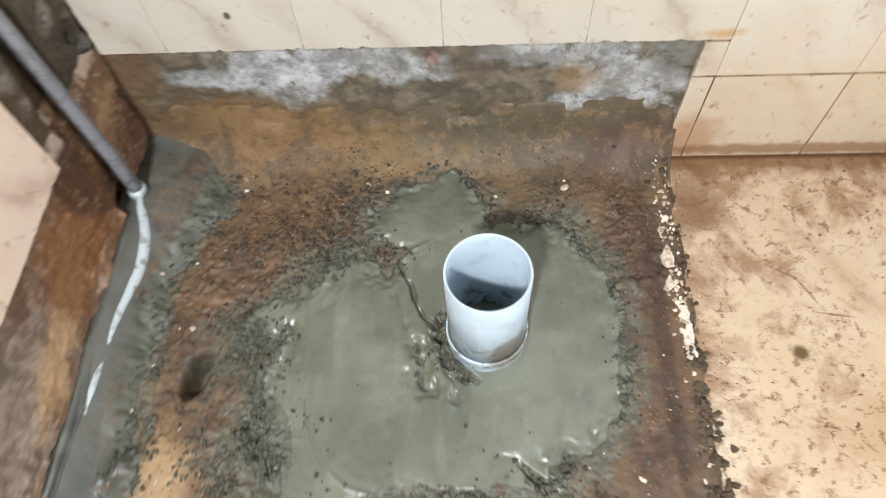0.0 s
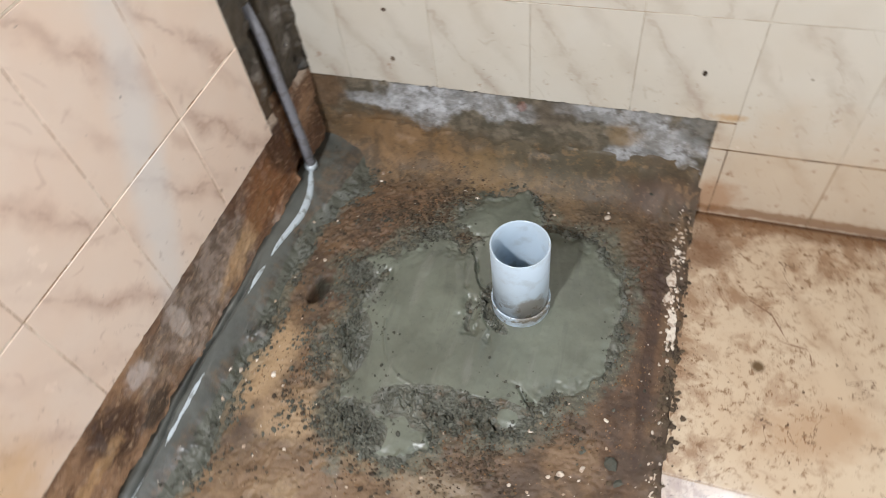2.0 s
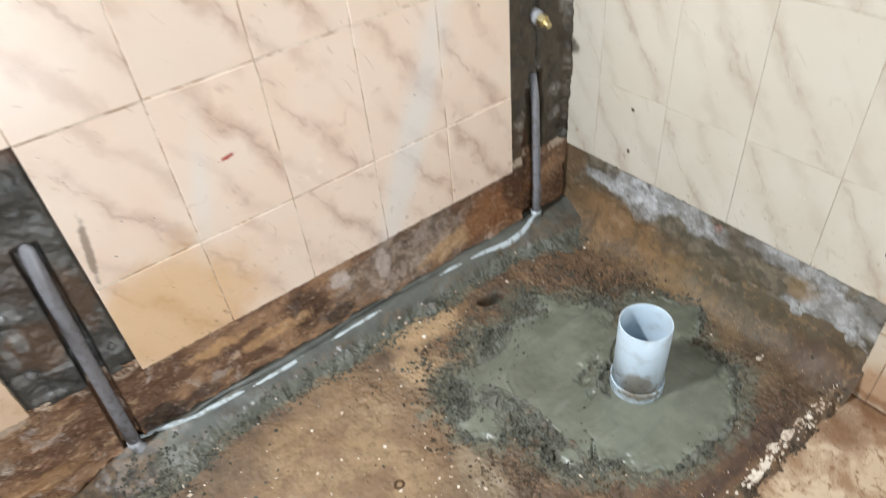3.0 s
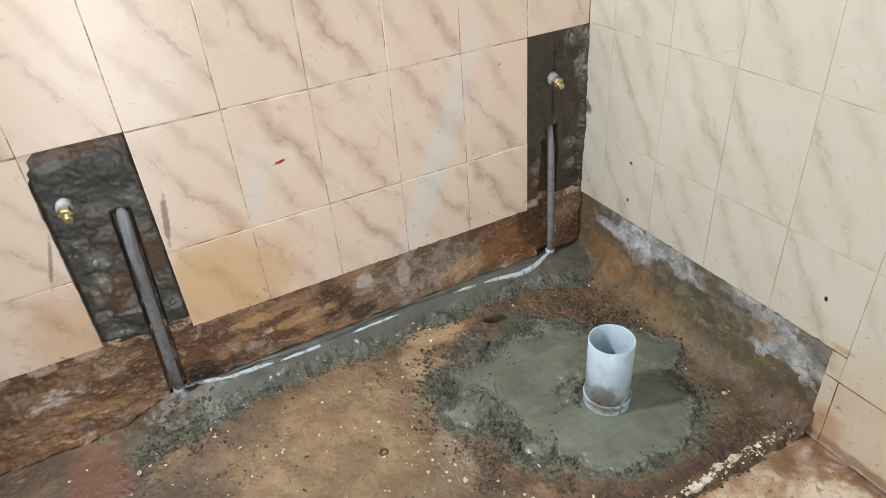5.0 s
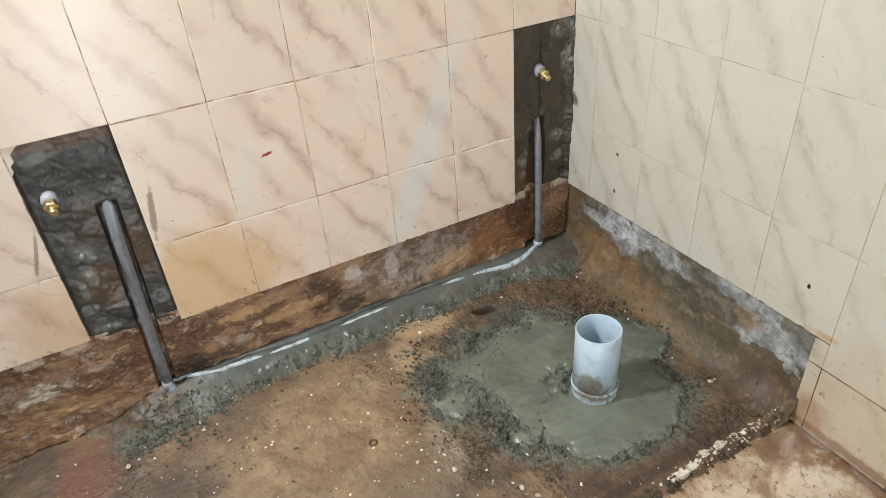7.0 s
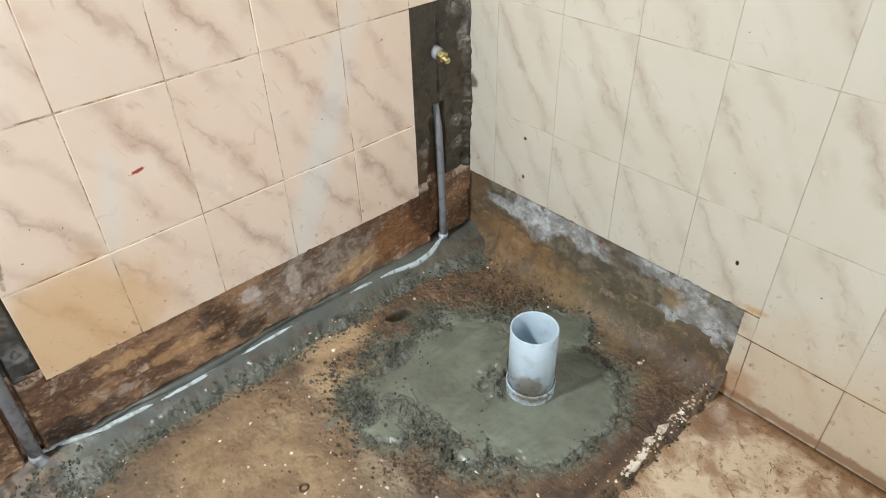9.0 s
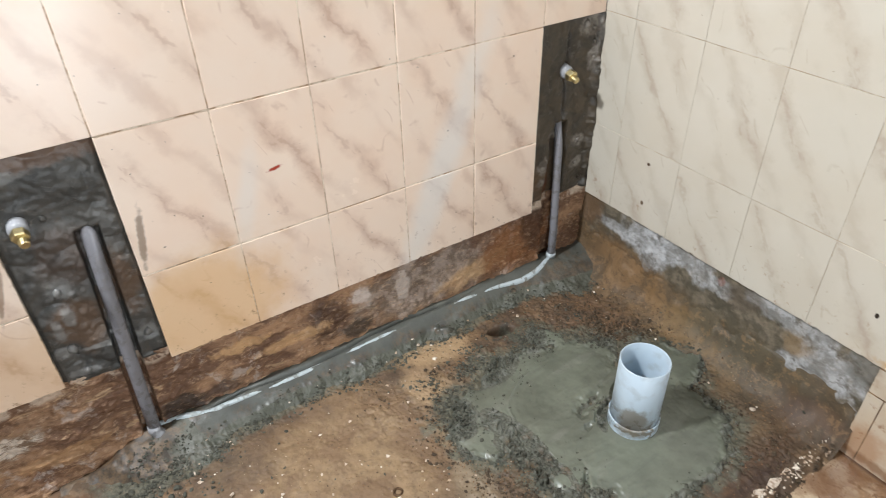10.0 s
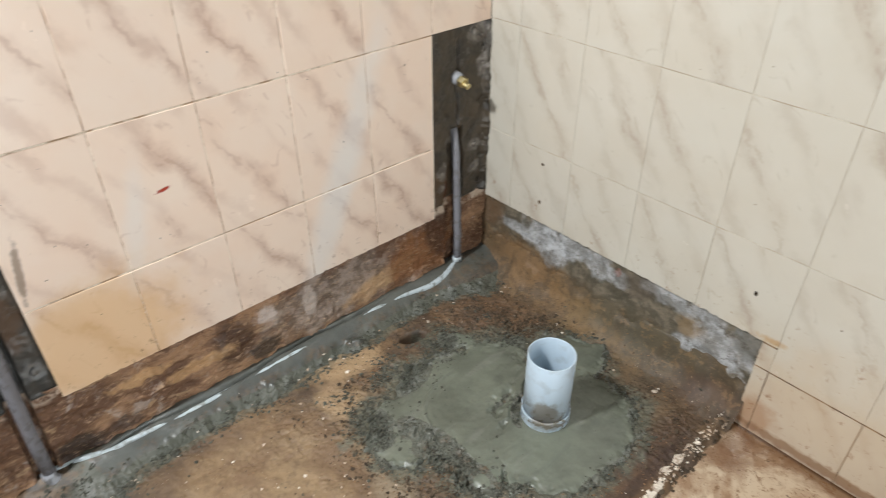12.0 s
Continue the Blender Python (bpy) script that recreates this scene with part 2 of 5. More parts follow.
def foot_tone(M):
    """The damp earth-brown of the floor where it curves up into the rendered wall: ochre, olive and dark."""
    big, mid = M.noise(7.0, 5.0, 0.62, None, 0.3), M.noise(24.0, 6.0, 0.68)
    c = M.mix(M.step(big, 0.40, 0.60), lin(76, 63, 44), lin(109, 88, 59))
    c = M.mix(M.math("MULTIPLY", M.step(mid, 0.50, 0.62), 0.6), c, lin(60, 52, 38))
    c = M.stain(c, ((0.20, 0.0, 0.07), (0.15, 0.15, 0.08)), 0.75, lin(125, 95, 61), 0.7, 14.0, 0.8)
    c = M.stain(c, ((0.42, -0.04, 0.05), (0.16, 0.05, 0.05)), 0.5, lin(120, 95, 57), 0.7, 20.0, 0.8)
    c = M.stain(c, ((0.58, 0.0, 0.09), (0.17, 0.09, 0.07)), 0.8, lin(77, 71, 55), 0.7, 16.0, 0.8)
    c = M.stain(c, ((0.80, 0.0, 0.02), (0.10, 0.12, 0.05)), 0.7, lin(70, 48, 33), 0.7, 18.0, 0.8)
    c = M.stain(c, ((0.03, 0.0, 0.12), (0.05, 0.10, 0.10)), 0.6, lin(93, 72, 47), 0.7, 24.0, 0.8)
    c = M.mix(M.math("MULTIPLY", M.step(M.noise(13.0, 7.0, 0.72, None, 0.7), 0.50, 0.60), 0.60), c, lin(72, 60, 43))
    c = M.mix(M.math("MULTIPLY", M.step(M.noise(36.0, 7.0, 0.75, None, 0.4), 0.47, 0.38), 0.40), c, lin(140, 110, 74))
    return M.mix(M.math("MULTIPLY", M.step(M.noise(70.0, 6.0, 0.72), 0.54, 0.64), 0.4), c, lin(51, 43, 31))


def screed_material():
    """Old damp brown screed: trodden tan, crumbly red-brown and dark stained, smeared with cement."""
    M = Mat("brown_screed", 0.85, 0.0, 0.7)
    big, mid, fine = M.noise(4.5, 5.0, 0.6), M.noise(17.0, 6.0, 0.68), M.noise(95.0, 5.0, 0.7)
    c = M.mix(M.step(big, 0.42, 0.58), lin(76, 59, 43), lin(108, 84, 59))
    muddy = M.noise(9.5, 5.0, 0.6, None, 0.8)
    c = M.mix(M.math("MULTIPLY", M.step(muddy, 0.52, 0.64), 0.55), c, lin(59, 46, 34))
    c = M.mix(M.math("MULTIPLY", M.step(mid, 0.50, 0.64), 0.5), c, lin(64, 48, 34))
    c = M.mix(M.math("MULTIPLY", M.step(mid, 0.46, 0.34), 0.5), c, lin(121, 98, 72))
    rusty_soil = M.math("MULTIPLY", M.blob((0.36, -0.18, 0), (0.34, 0.17, 1), 0.5, 12.0, 0.8), M.step(M.noise(30.0, 6.0, 0.7), 0.44, 0.60))
    c = M.mix(M.math("MULTIPLY", rusty_soil, 0.65), c, lin(108, 80, 54))
    # trodden tan stretches
    tan = M.blob((0.34, -0.97, 0), (0.24, 0.27, 1), 0.7, 8.0, 0.7)
    for centre, radii, turn in (((0.09, -0.62, 0), (0.040, 0.12, 1), -0.2), ((0.18, -0.68, 0), (0.07, 0.06, 1), 0.0), ((0.045, -0.43, 0), (0.03, 0.06, 1), 0.0), ((0.10, -0.50, 0), (0.022, 0.05, 1), 0.0)):
        tan = M.math("MAXIMUM", tan, M.blob(centre, radii, 0.6, 18.0, 0.7, turn))
    light = M.mix(M.step(M.noise(11.0, 6.0, 0.66, None, 0.5), 0.38, 0.60), lin(143, 119, 87), lin(119, 94, 67))
    light = M.mix(M.math("MULTIPLY", M.step(M.noise(33.0, 6.0, 0.7), 0.52, 0.62), 0.45), light, lin(100, 77, 54))
    c = M.mix(M.math("MULTIPLY", tan, 0.85), c, light)
    c = M.stain(c, ((0.44, -0.72, 0), (0.20, 0.045, 1)), 0.6, lin(140, 125, 102), 0.8, 16.0, 0.9, -0.45)
    c = M.stain(c, ((0.56, -0.86, 0), (0.10, 0.10, 1)), 0.5, lin(88, 72, 52), 0.9, 14.0, 0.8)
    c = M.stain(c, ((0.66, -0.12, 0), (0.18, 0.14, 1)), 0.5, lin(91, 76, 55), 0.7, 14.0, 0.8)
    c = M.stain(c, ((0.13, -1.51, 0), (0.11, 0.07, 1)), 0.75, lin(102, 62, 42), 0.8, 22.0, 0.7)
    damp = M.blob((0.79, -0.36, 0), (0.055, 0.30, 1), 0.6, 14.0, 0.7)
    c = M.mix(M.math("MULTIPLY", damp, 0.7), c, M.mix(M.step(mid, 0.4, 0.6), lin(82, 56, 35), lin(59, 41, 29)))
    c = M.stain(c, ((0.818, -0.35, 0), (0.012, 0.26, 1)), 0.7, lin(54, 35, 24), 0.5, 20.0, 0.7)
    # dark soil tone that also paints in the shade of the slit-like pit
    c = M.stain(c, ((0.130, -0.400, 0), (0.015, 0.036, 1)), 0.8, lin(46, 38, 27), 0.3, 40.0, 0.4, 0.30)
    # smears of cement where it was dropped and trodden in
    cement = M.step(M.math("MULTIPLY_ADD", M.noise(27.0, 6.0, 0.7, None, 0.3), 0.9, M.mask("cement")), 0.72, 0.98)
    c = M.mix(M.math("MULTIPLY", cement, 0.85), c, M.mix(M.step(fine, 0.42, 0.58), lin(73, 74, 61), lin(97, 97, 82)))
    c = M.stain(c, ((0.105, -0.60, 0), (0.045, 0.10, 1)), 0.6, lin(172, 144, 108), 0.7, 22.0, 0.7, -0.2)
    c = M.stain(c, ((0.19, -0.69, 0), (0.06, 0.04, 1)), 0.5, lin(164, 138, 106), 0.8, 26.0, 0.7)
    foot = M.step(M.math("MULTIPLY_ADD", M.noise(16.0, 5.0, 0.65), 0.12, M.axis(1)), -0.05, 0.03)
    c = M.mix(foot, c, foot_tone(M))
    c = M.mix(M.math("MULTIPLY", M.step(fine, 0.56, 0.68), 0.30), c, lin(48, 38, 27))
    c = M.mix(M.math("MULTIPLY", M.step(M.noise(75.0, 5.0, 0.7), 0.44, 0.34), 0.22), c, lin(142, 119, 88))
    c = M.mix(M.math("MULTIPLY", M.step(M.noise(210.0, 2.0, 0.5), 0.74, 0.77), 0.7), c, lin(189, 177, 146))
    M.colour(c)
    M.rough(M.math("MULTIPLY_ADD", muddy, 0.7, 0.34))
    M.bump(M.noise(60.0, 6.0, 0.68), 0.003, 0.25)
    M.bump(M.noise(260.0, 4.0, 0.65), 0.002, 0.4)
    return M.m


screed = screed_material()


def mortar_material(name, light, dark, gloss=0.45, grain=1.0, earth=0.0):
    """Fresh grey cement mortar, trowelled and still damp."""
    M = Mat(name, 0.6, 0.0, 0.9)
    mp = M.nt.nodes.new("ShaderNodeMapping")
    mp.inputs["Rotation"].default_value = (0, 0, 0.25)
    mp.inputs["Scale"].default_value = (3.4, 0.8, 1.0)
    M.link(M.pos, mp.inputs[0])
    sweep = M.noise(7.0, 5.0, 0.6, mp.outputs[0], 0.6)
    big = M.noise(9.0, 5.0, 0.6)
    c = M.mix(M.step(big, 0.35, 0.65), dark, light)
    c = M.mix(M.math("MULTIPLY", M.step(sweep, 0.56, 0.68), 0.34), c, lin(126, 126, 118))
    c = M.mix(M.math("MULTIPLY", M.step(sweep, 0.44, 0.34), 0.30), c, lin(72, 75, 68))
    c = M.mix(M.math("MULTIPLY", M.step(M.noise(45.0, 5.0, 0.7), 0.58, 0.70), 0.4), c, lin(65, 66, 60))
    c = M.mix(M.math("MULTIPLY", M.step(M.noise(160.0, 3.0, 0.6), 0.66, 0.74), 0.4), c, lin(52, 51, 46))
    if earth:
        soil = M.step(M.math("MULTIPLY_ADD", M.mask("soil"), 0.55, M.noise(24.0, 6.0, 0.72)), 0.58, 0.78)
        c = M.mix(M.math("MULTIPLY", soil, earth), c, M.mix(M.step(M.noise(40.0, 5.0, 0.7), 0.4, 0.6), lin(59, 47, 36), lin(102, 81, 57)))
    M.colour(c)
    M.rough(M.math("MULTIPLY_ADD", big, 0.36, gloss - 0.20))
    M.bump(M.noise(70.0, 5.0, 0.65), 0.005, 0.35 * grain)
    M.bump(M.noise(320.0, 3.0, 0.6), 0.002, 0.5 * grain)
    return M.m


mortar = mortar_material("fresh_grey_mortar", lin(87, 88, 76), lin(67, 69, 57), 0.6, 1.0, 0.9)
mortar_smooth = mortar_material("trowelled_grey_mortar", lin(105, 110, 96), lin(88, 92, 80), 0.40, 0.25)
mortar_damp = mortar_material("damp_grey_mortar", lin(85, 87, 81), lin(67, 69, 64), 0.40, 0.5, 0.7)


def crumb_material():
    M = Mat("mortar_crumb", 0.85)
    c = M.mix(M.island, lin(58, 58, 50), lin(87, 89, 79))
    M.colour(M.mix(M.math("MULTIPLY", M.noise(90.0, 3.0), 0.2), c, lin(79, 67, 51)))
    M.bump(M.noise(400.0, 3.0), 0.002, 0.6)
    return M.m


crumb_mat = crumb_material()


def soil_crumb_material():
    M = Mat("earthy_crumb", 0.9)
    c = M.mix(M.island, lin(44, 36, 28), lin(84, 72, 56))
    M.colour(M.mix(M.math("MULTIPLY", M.noise(90.0, 3.0), 0.3), c, lin(110, 88, 64)))
    M.bump(M.noise(400.0, 3.0), 0.002, 0.6)
    return M.m


soil_crumb = soil_crumb_material()


def plaster_chip_material():
    M = Mat("white_plaster_chip", 0.85)
    c = M.mix(M.math("POWER", M.island, 1.5), lin(224, 216, 202), lin(158, 132, 106))
    M.colour(M.mix(M.math("MULTIPLY", M.step(M.noise(80.0, 4.0), 0.5, 0.65), 0.6), c, lin(120, 88, 62)))
    M.bump(M.noise(300.0, 3.0), 0.002, 0.5)
    return M.m


chip_mat = plaster_chip_material()


def grain_material():
    M = Mat("brown_sand", 0.9)
    M.colour(M.mix(M.math("POWER", M.island, 1.6), lin(70, 52, 36), lin(138, 106, 74)))
    return M.m


grain_mat = grain_material()


def band_left_material():
    """Old plaster with the tile bed torn off: brown, rusty and tan with whitish scrapes."""
    M = Mat("stained_brown_plaster", 0.85)
    mp = M.nt.nodes.new("ShaderNodeMapping")
    mp.inputs["Scale"].default_value = (1.0, 0.7, 2.0)
    mp.inputs["Rotation"].default_value = (0.10, 0, 0)
    M.link(M.pos, mp.inputs[0])
    v = mp.outputs[0]
    big, mid = M.noise(6.0, 6.0, 0.66, v, 0.4), M.noise(22.0, 7.0, 0.72, v, 0.3)
    c = M.mix(M.step(big, 0.40, 0.60), lin(117, 86, 65), lin(174, 137, 105))
    c = M.mix(M.math("MULTIPLY", M.step(mid, 0.50, 0.60), 0.45), c, lin(93, 63, 45))
    c = M.mix(M.math("MULTIPLY", M.step(M.noise(15.0, 6.0, 0.7, v, 0.6), 0.57, 0.64), 0.50), c, lin(218, 186, 147))
    c = M.mix(M.math("MULTIPLY", M.step(M.noise(13.0, 6.0, 0.7, None, 0.5), 0.56, 0.63), 0.6), c, lin(201, 186, 175))
    c = M.mix(M.math("MULTIPLY", M.step(M.noise(10.0, 6.0, 0.7, None, 0.6), 0.42, 0.35), 0.5), c, lin(87, 59, 42))
    grey = M.mix(M.step(M.noise(26.0, 6.0, 0.7), 0.42, 0.58), lin(119, 106, 94), lin(177, 161, 149))
    tan, wet, rust = lin(225, 182, 132), lin(66, 42, 29), lin(137, 88, 49)

    def at(y, z, ry, rz):
        return ((0, y, z), (1, ry, rz))

    c = M.stain(c, at(-0.55, 0.15, 0.20, 0.09), 0.75, grey, 0.8, 14.0, 0.6)
    c = M.stain(c, at(-0.38, 0.115, 0.12, 0.035), 0.55, tan, 0.9, 24.0, 0.6, 0.25)
    c = M.stain(c, at(-0.23, 0.15, 0.13, 0.08), 0.8, rust, 0.8, 16.0, 0.7)
    c = M.stain(c, at(-0.17, 0.20, 0.06, 0.09), 0.75, wet, 0.8, 26.0, 0.7)
    c = M.stain(c, at(-0.83, 0.15, 0.055, 0.060), 0.75, wet, 0.7, 26.0, 0.5)
    c = M.stain(c, at(-0.76, 0.090, 0.050, 0.026), 0.85, lin(65, 55, 46), 0.7, 30.0, 0.5)
    c = M.stain(c, at(-0.745, 0.190, 0.030, 0.022), 0.8, lin(217, 202, 193), 0.8, 40.0, 0.5)
    c = M.stain(c, at(-0.62, 0.165, 0.020, 0.045), 0.7, lin(208, 194, 184), 0.9, 40.0, 0.5)
    c = M.stain(c, at(-0.93, 0.140, 0.090, 0.018), 0.55, tan, 0.9, 34.0, 0.5, 0.05)
    c = M.stain(c, at(-1.05, 0.185, 0.07, 0.014), 0.6, tan, 0.9, 34.0, 0.5)
    c = M.stain(c, at(-1.21, 0.075, 0.055, 0.040), 0.9, lin(50, 37, 30), 0.7, 30.0, 0.5)
    c = M.stain(c, at(-1.11, 0.085, 0.040, 0.020), 0.7, lin(72, 55, 46), 0.8, 30.0, 0.5)
    c = M.stain(c, at(-1.72, 0.18, 0.26, 0.07), 0.4, lin(101, 77, 59), 0.6, 12.0, 0.8)
    c = M.stain(c, at(-1.545, 0.160, 0.060, 0.026), 0.9, M.mix(M.step(mid, 0.42, 0.55), lin(226, 212, 196), lin(132, 108, 86)), 0.9, 40.0, 0.5, 0.2)
    c = M.stain(c, at(-1.47, 0.085, 0.09, 0.022), 0.7, lin(187, 147, 106), 0.9, 34.0, 0.6)
    c = M.mix(M.math("MULTIPLY", M.step(M.noise(70.0, 6.0, 0.75, v), 0.57, 0.66), 0.40), c, lin(63, 45, 33))
    c = M.mix(M.math("MULTIPLY", M.step(M.noise(62.0, 6.0, 0.75, v), 0.45, 0.37), 0.40), c, lin(217, 183, 149))
    lip = M.math("MULTIPLY", M.step(M.axis(2), 0.236, 0.248), M.step(M.noise(19.0, 5.0, 0.65), 0.44, 0.54))
    c = M.mix(M.math("MULTIPLY", lip, 0.65), c, lin(225, 205, 183))
    M.colour(c)
    M.rough(M.math("MULTIPLY_ADD", mid, 0.6, 0.30))
    M.bump(M.noise(55.0, 7.0, 0.72, v), 0.005, 0.55)
    M.bump(M.noise(240.0, 4.0, 0.6), 0.002, 0.4)
    return M.m


band_left_mat = band_left_material()


def band_back_material():
    """Cement render with flaking whitewash along its top and brown damp below."""
    M = Mat("flaking_grey_render", 0.85)
    z = M.axis(2)
    mid = M.noise(22.0, 6.0, 0.68, None, 0.3)
    c = M.mix(M.step(mid, 0.40, 0.60), lin(78, 72, 58), lin(112, 102, 86))
    low = M.step(M.math("MULTIPLY_ADD", M.noise(10.0, 6.0, 0.65, None, 0.4), 0.18, M.math("MULTIPLY_ADD", M.axis(0), 0.06, z)), 0.27, 0.20)
    c = M.mix(low, c, foot_tone(M))
    # tone of the whitewash, flaked along the top of the render
    pale_tone = M.mix(M.step(M.noise(26.0, 6.0, 0.72), 0.36, 0.60), lin(186, 188, 190), lin(128, 128, 126))
    for x, h, rx, rz, amount in ((0.115, 0.185, 0.050, 0.018, 0.8), (0.225, 0.200, 0.075, 0.055, 0.95), (0.310, 0.215, 0.075, 0.045, 0.9), (0.270, 0.150, 0.040, 0.035, 0.8),
                                 (0.415, 0.210, 0.045, 0.045, 0.8), (0.480, 0.195, 0.035, 0.030, 0.7), (0.615, 0.225, 0.075, 0.030, 0.75), (0.720, 0.215, 0.07, 0.036, 0.7),
                                 (0.770, 0.150, 0.080, 0.065, 0.85), (0.690, 0.115, 0.025, 0.022, 0.5), (0.845, 0.060, 0.022, 0.060, 0.95)):
        c = M.stain(c, ((x, 0, h), (rx, 1, rz)), 0.85 * amount, pale_tone, 1.0, 24.0, 0.6)
    c = M.stain(c, ((0.835, 0, 0.205), (0.035, 1, 0.045)), 0.6, lin(112, 112, 108), 0.8, 30.0, 0.5)
    c = M.stain(c, ((0.700, 0, 0.165), (0.036, 1, 0.026)), 0.6, lin(128, 106, 76), 1.0, 34.0, 0.9)
    c = M.stain(c, ((0.480, 0, 0.215), (0.010, 1, 0.013)), 0.4, lin(140, 74, 54), 0.9, 60.0, 0.6)
    c = M.stain(c, ((0.545, 0, 0.205), (0.050, 1, 0.040)), 0.6, lin(84, 74, 62), 0.8, 26.0, 0.6)
    c = M.stain(c, ((0.02, 0, 0.21), (0.05, 1, 0.06)), 0.7, lin(98, 72, 46), 0.8, 26.0, 0.6)
    c = M.mix(M.math("MULTIPLY", M.step(M.noise(48.0, 6.0, 0.75), 0.55, 0.63), 0.55), c, lin(74, 66, 56))
    c = M.mix(M.math("MULTIPLY", M.step(M.noise(130.0, 4.0, 0.7), 0.60, 0.70), 0.4), c, lin(66, 56, 46))
    M.colour(c)
    M.bump(M.noise(60.0, 6.0, 0.7), 0.004, 0.5)
    M.bump(M.noise(240.0, 4.0, 0.65), 0.002, 0.4)
    return M.m


band_back_mat = band_back_material()


def patch_material():
    """Dark wet cement render, trowelled in thick smears with chalky ridges."""
    M = Mat("dark_cement_render", 0.6)
    big, mid = M.noise(8.0, 5.0, 0.6, None, 0.4), M.noise(22.0, 6.0, 0.68, None, 0.6)
    c = M.mix(M.step(big, 0.38, 0.62), lin(60, 60, 58), lin(82, 80, 76))
    c = M.mix(M.math("MULTIPLY", M.step(mid, 0.56, 0.64), 0.5), c, lin(52, 50, 46))
    brown, chalk = lin(100, 78, 60), lin(136, 136, 134)

    def at(y, z, ry, rz):
        return ((0, y, z), (1, ry, rz))

    # the patch beside the second riser
    c = M.stain(c, at(-1.30, 0.752, 0.12, 0.022), 0.7, lin(124, 98, 80), 0.8, 24.0, 0.6)
    c = M.stain(c, at(-1.33, 0.40, 0.050, 0.060), 0.75, brown, 0.7, 22.0, 0.6)
    c = M.stain(c, at(-1.31, 0.55, 0.045, 0.060), 0.5, lin(92, 76, 66), 0.8, 22.0, 0.8)
    c = M.stain(c, at(-1.235, 0.46, 0.030, 0.07), 0.7, brown, 0.8, 24.0, 0.6)
    for y, z, ry, rz in ((-1.35, 0.725, 0.035, 0.010), (-1.34, 0.490, 0.022, 0.022), (-1.345, 0.425, 0.012, 0.026), (-1.372, 0.345, 0.020, 0.016), (-1.36, 0.285, 0.026, 0.010), (-1.225, 0.325, 0.020, 0.018), (-1.37, 0.40, 0.010, 0.030), (-1.30, 0.335, 0.050, 0.006)):
        c = M.stain(c, at(y, z, ry, rz), 0.6, chalk, 0.9, 45.0, 0.6)
    # the patch in the corner
    c = M.stain(c, at(-0.10, 0.50, 0.17, 0.30), 0.85, M.mix(M.step(mid, 0.4, 0.6), lin(72, 60, 44), lin(54, 46, 35)), 0.5, 14.0, 0.6)
    c = M.stain(c, at(-0.16, 0.32, 0.05, 0.07), 0.6, lin(96, 74, 52), 0.8, 22.0, 0.7)
    for y, z, ry, rz in ((-0.035, 0.735, 0.035, 0.028), (-0.02, 0.655, 0.016, 0.030), (-0.045, 0.425, 0.020, 0.020), (-0.045, 0.355, 0.022, 0.016), (-0.165, 0.375, 0.022, 0.024), (-0.165, 0.325, 0.016, 0.014)):
        c = M.stain(c, at(y, z, ry, rz), 0.7, M.mix(M.step(mid, 0.42, 0.58), lin(152, 146, 138), lin(104, 96, 88)), 0.9, 40.0, 0.6)
    # rusty brown bare plaster in the chase
    c = M.stain(c, at(-0.135, 0.28, 0.016, 0.09), 0.8, lin(92, 52, 32), 0.6, 24.0, 0.7)
    ridge = M.step(M.math("ABSOLUTE", M.math("SUBTRACT", M.noise(11.0, 4.0, 0.6, None, 0.8), 0.5)), 0.016, 0.003)
    c = M.mix(M.math("MULTIPLY", M.math("MULTIPLY", ridge, M.step(mid, 0.50, 0.60)), 0.30), c, lin(132, 128, 120))
    c = M.mix(M.math("MULTIPLY", M.step(M.noise(140.0, 4.0, 0.7), 0.60, 0.70), 0.4), c, lin(40, 38, 36))
    M.colour(c)
    M.rough(M.math("MULTIPLY_ADD", mid, 0.6, 0.12))
    M.bump(M.noise(26.0, 5.0, 0.6, None, 0.5), 0.004, 0.4)
    M.bump(M.noise(250.0, 3.0, 0.6), 0.0015, 0.35)
    return M.m


patch_mat = patch_material()


def pvc_material(name, base, dirt, z_top, amount, smudge=None):
    M = Mat(name, 0.32)
    z = M.axis(2)
    splash = M.math("MULTIPLY", M.step(z, z_top, z_top * 0.3), M.step(M.noise(48.0, 5.0, 0.6), 0.52, 0.58))
    film = M.math("MULTIPLY", M.step(M.noise(28.0, 4.0, 0.6), 0.48, 0.70), 0.22)
    c = M.mix(film, base, dirt)
    c = M.mix(M.math("MULTIPLY", splash, amount), c, dirt)
    if smudge:
        c = M.mix(M.math("MULTIPLY", M.blob(smudge, (0.036, 0.036, 0.042), 0.8, 45.0, 0.7), 0.85), c, dirt)
    M.colour(c)
    M.rough(M.math("MULTIPLY_ADD", splash, 0.4, 0.28))
    M.bump(M.math("ADD", splash, M.math("MULTIPLY", M.noise(90.0, 3.0), 0.15)), 0.0012, 0.5)
    return M.m


pvc_white = pvc_material("pale_blue_grey_pvc", lin(180, 196, 208), lin(118, 110, 96), 0.11, 0.9, (0.592, -0.386, 0.055))
pvc_grey = pvc_material("dusty_grey_pvc", lin(126, 126, 131), lin(86, 76, 70), 0.9, 0.35)
socket_grey = pvc_material("socket_grey_plastic", lin(150, 152, 156), lin(96, 92, 88), 0.9, 0.5)
pvc_conduit = pvc_material("pale_conduit", lin(182, 192, 196), lin(108, 108, 98), 0.09, 0.8)


def metal_material(name, base, rough):
    M = Mat(name, rough, 1.0)
    M.colour(M.mix(M.noise(200.0, 3.0), base, tuple(c * 0.55 for c in base[:3]) + (1,)))
    return M.m


brass = metal_material("brass", lin(240, 222, 168), 0.38)
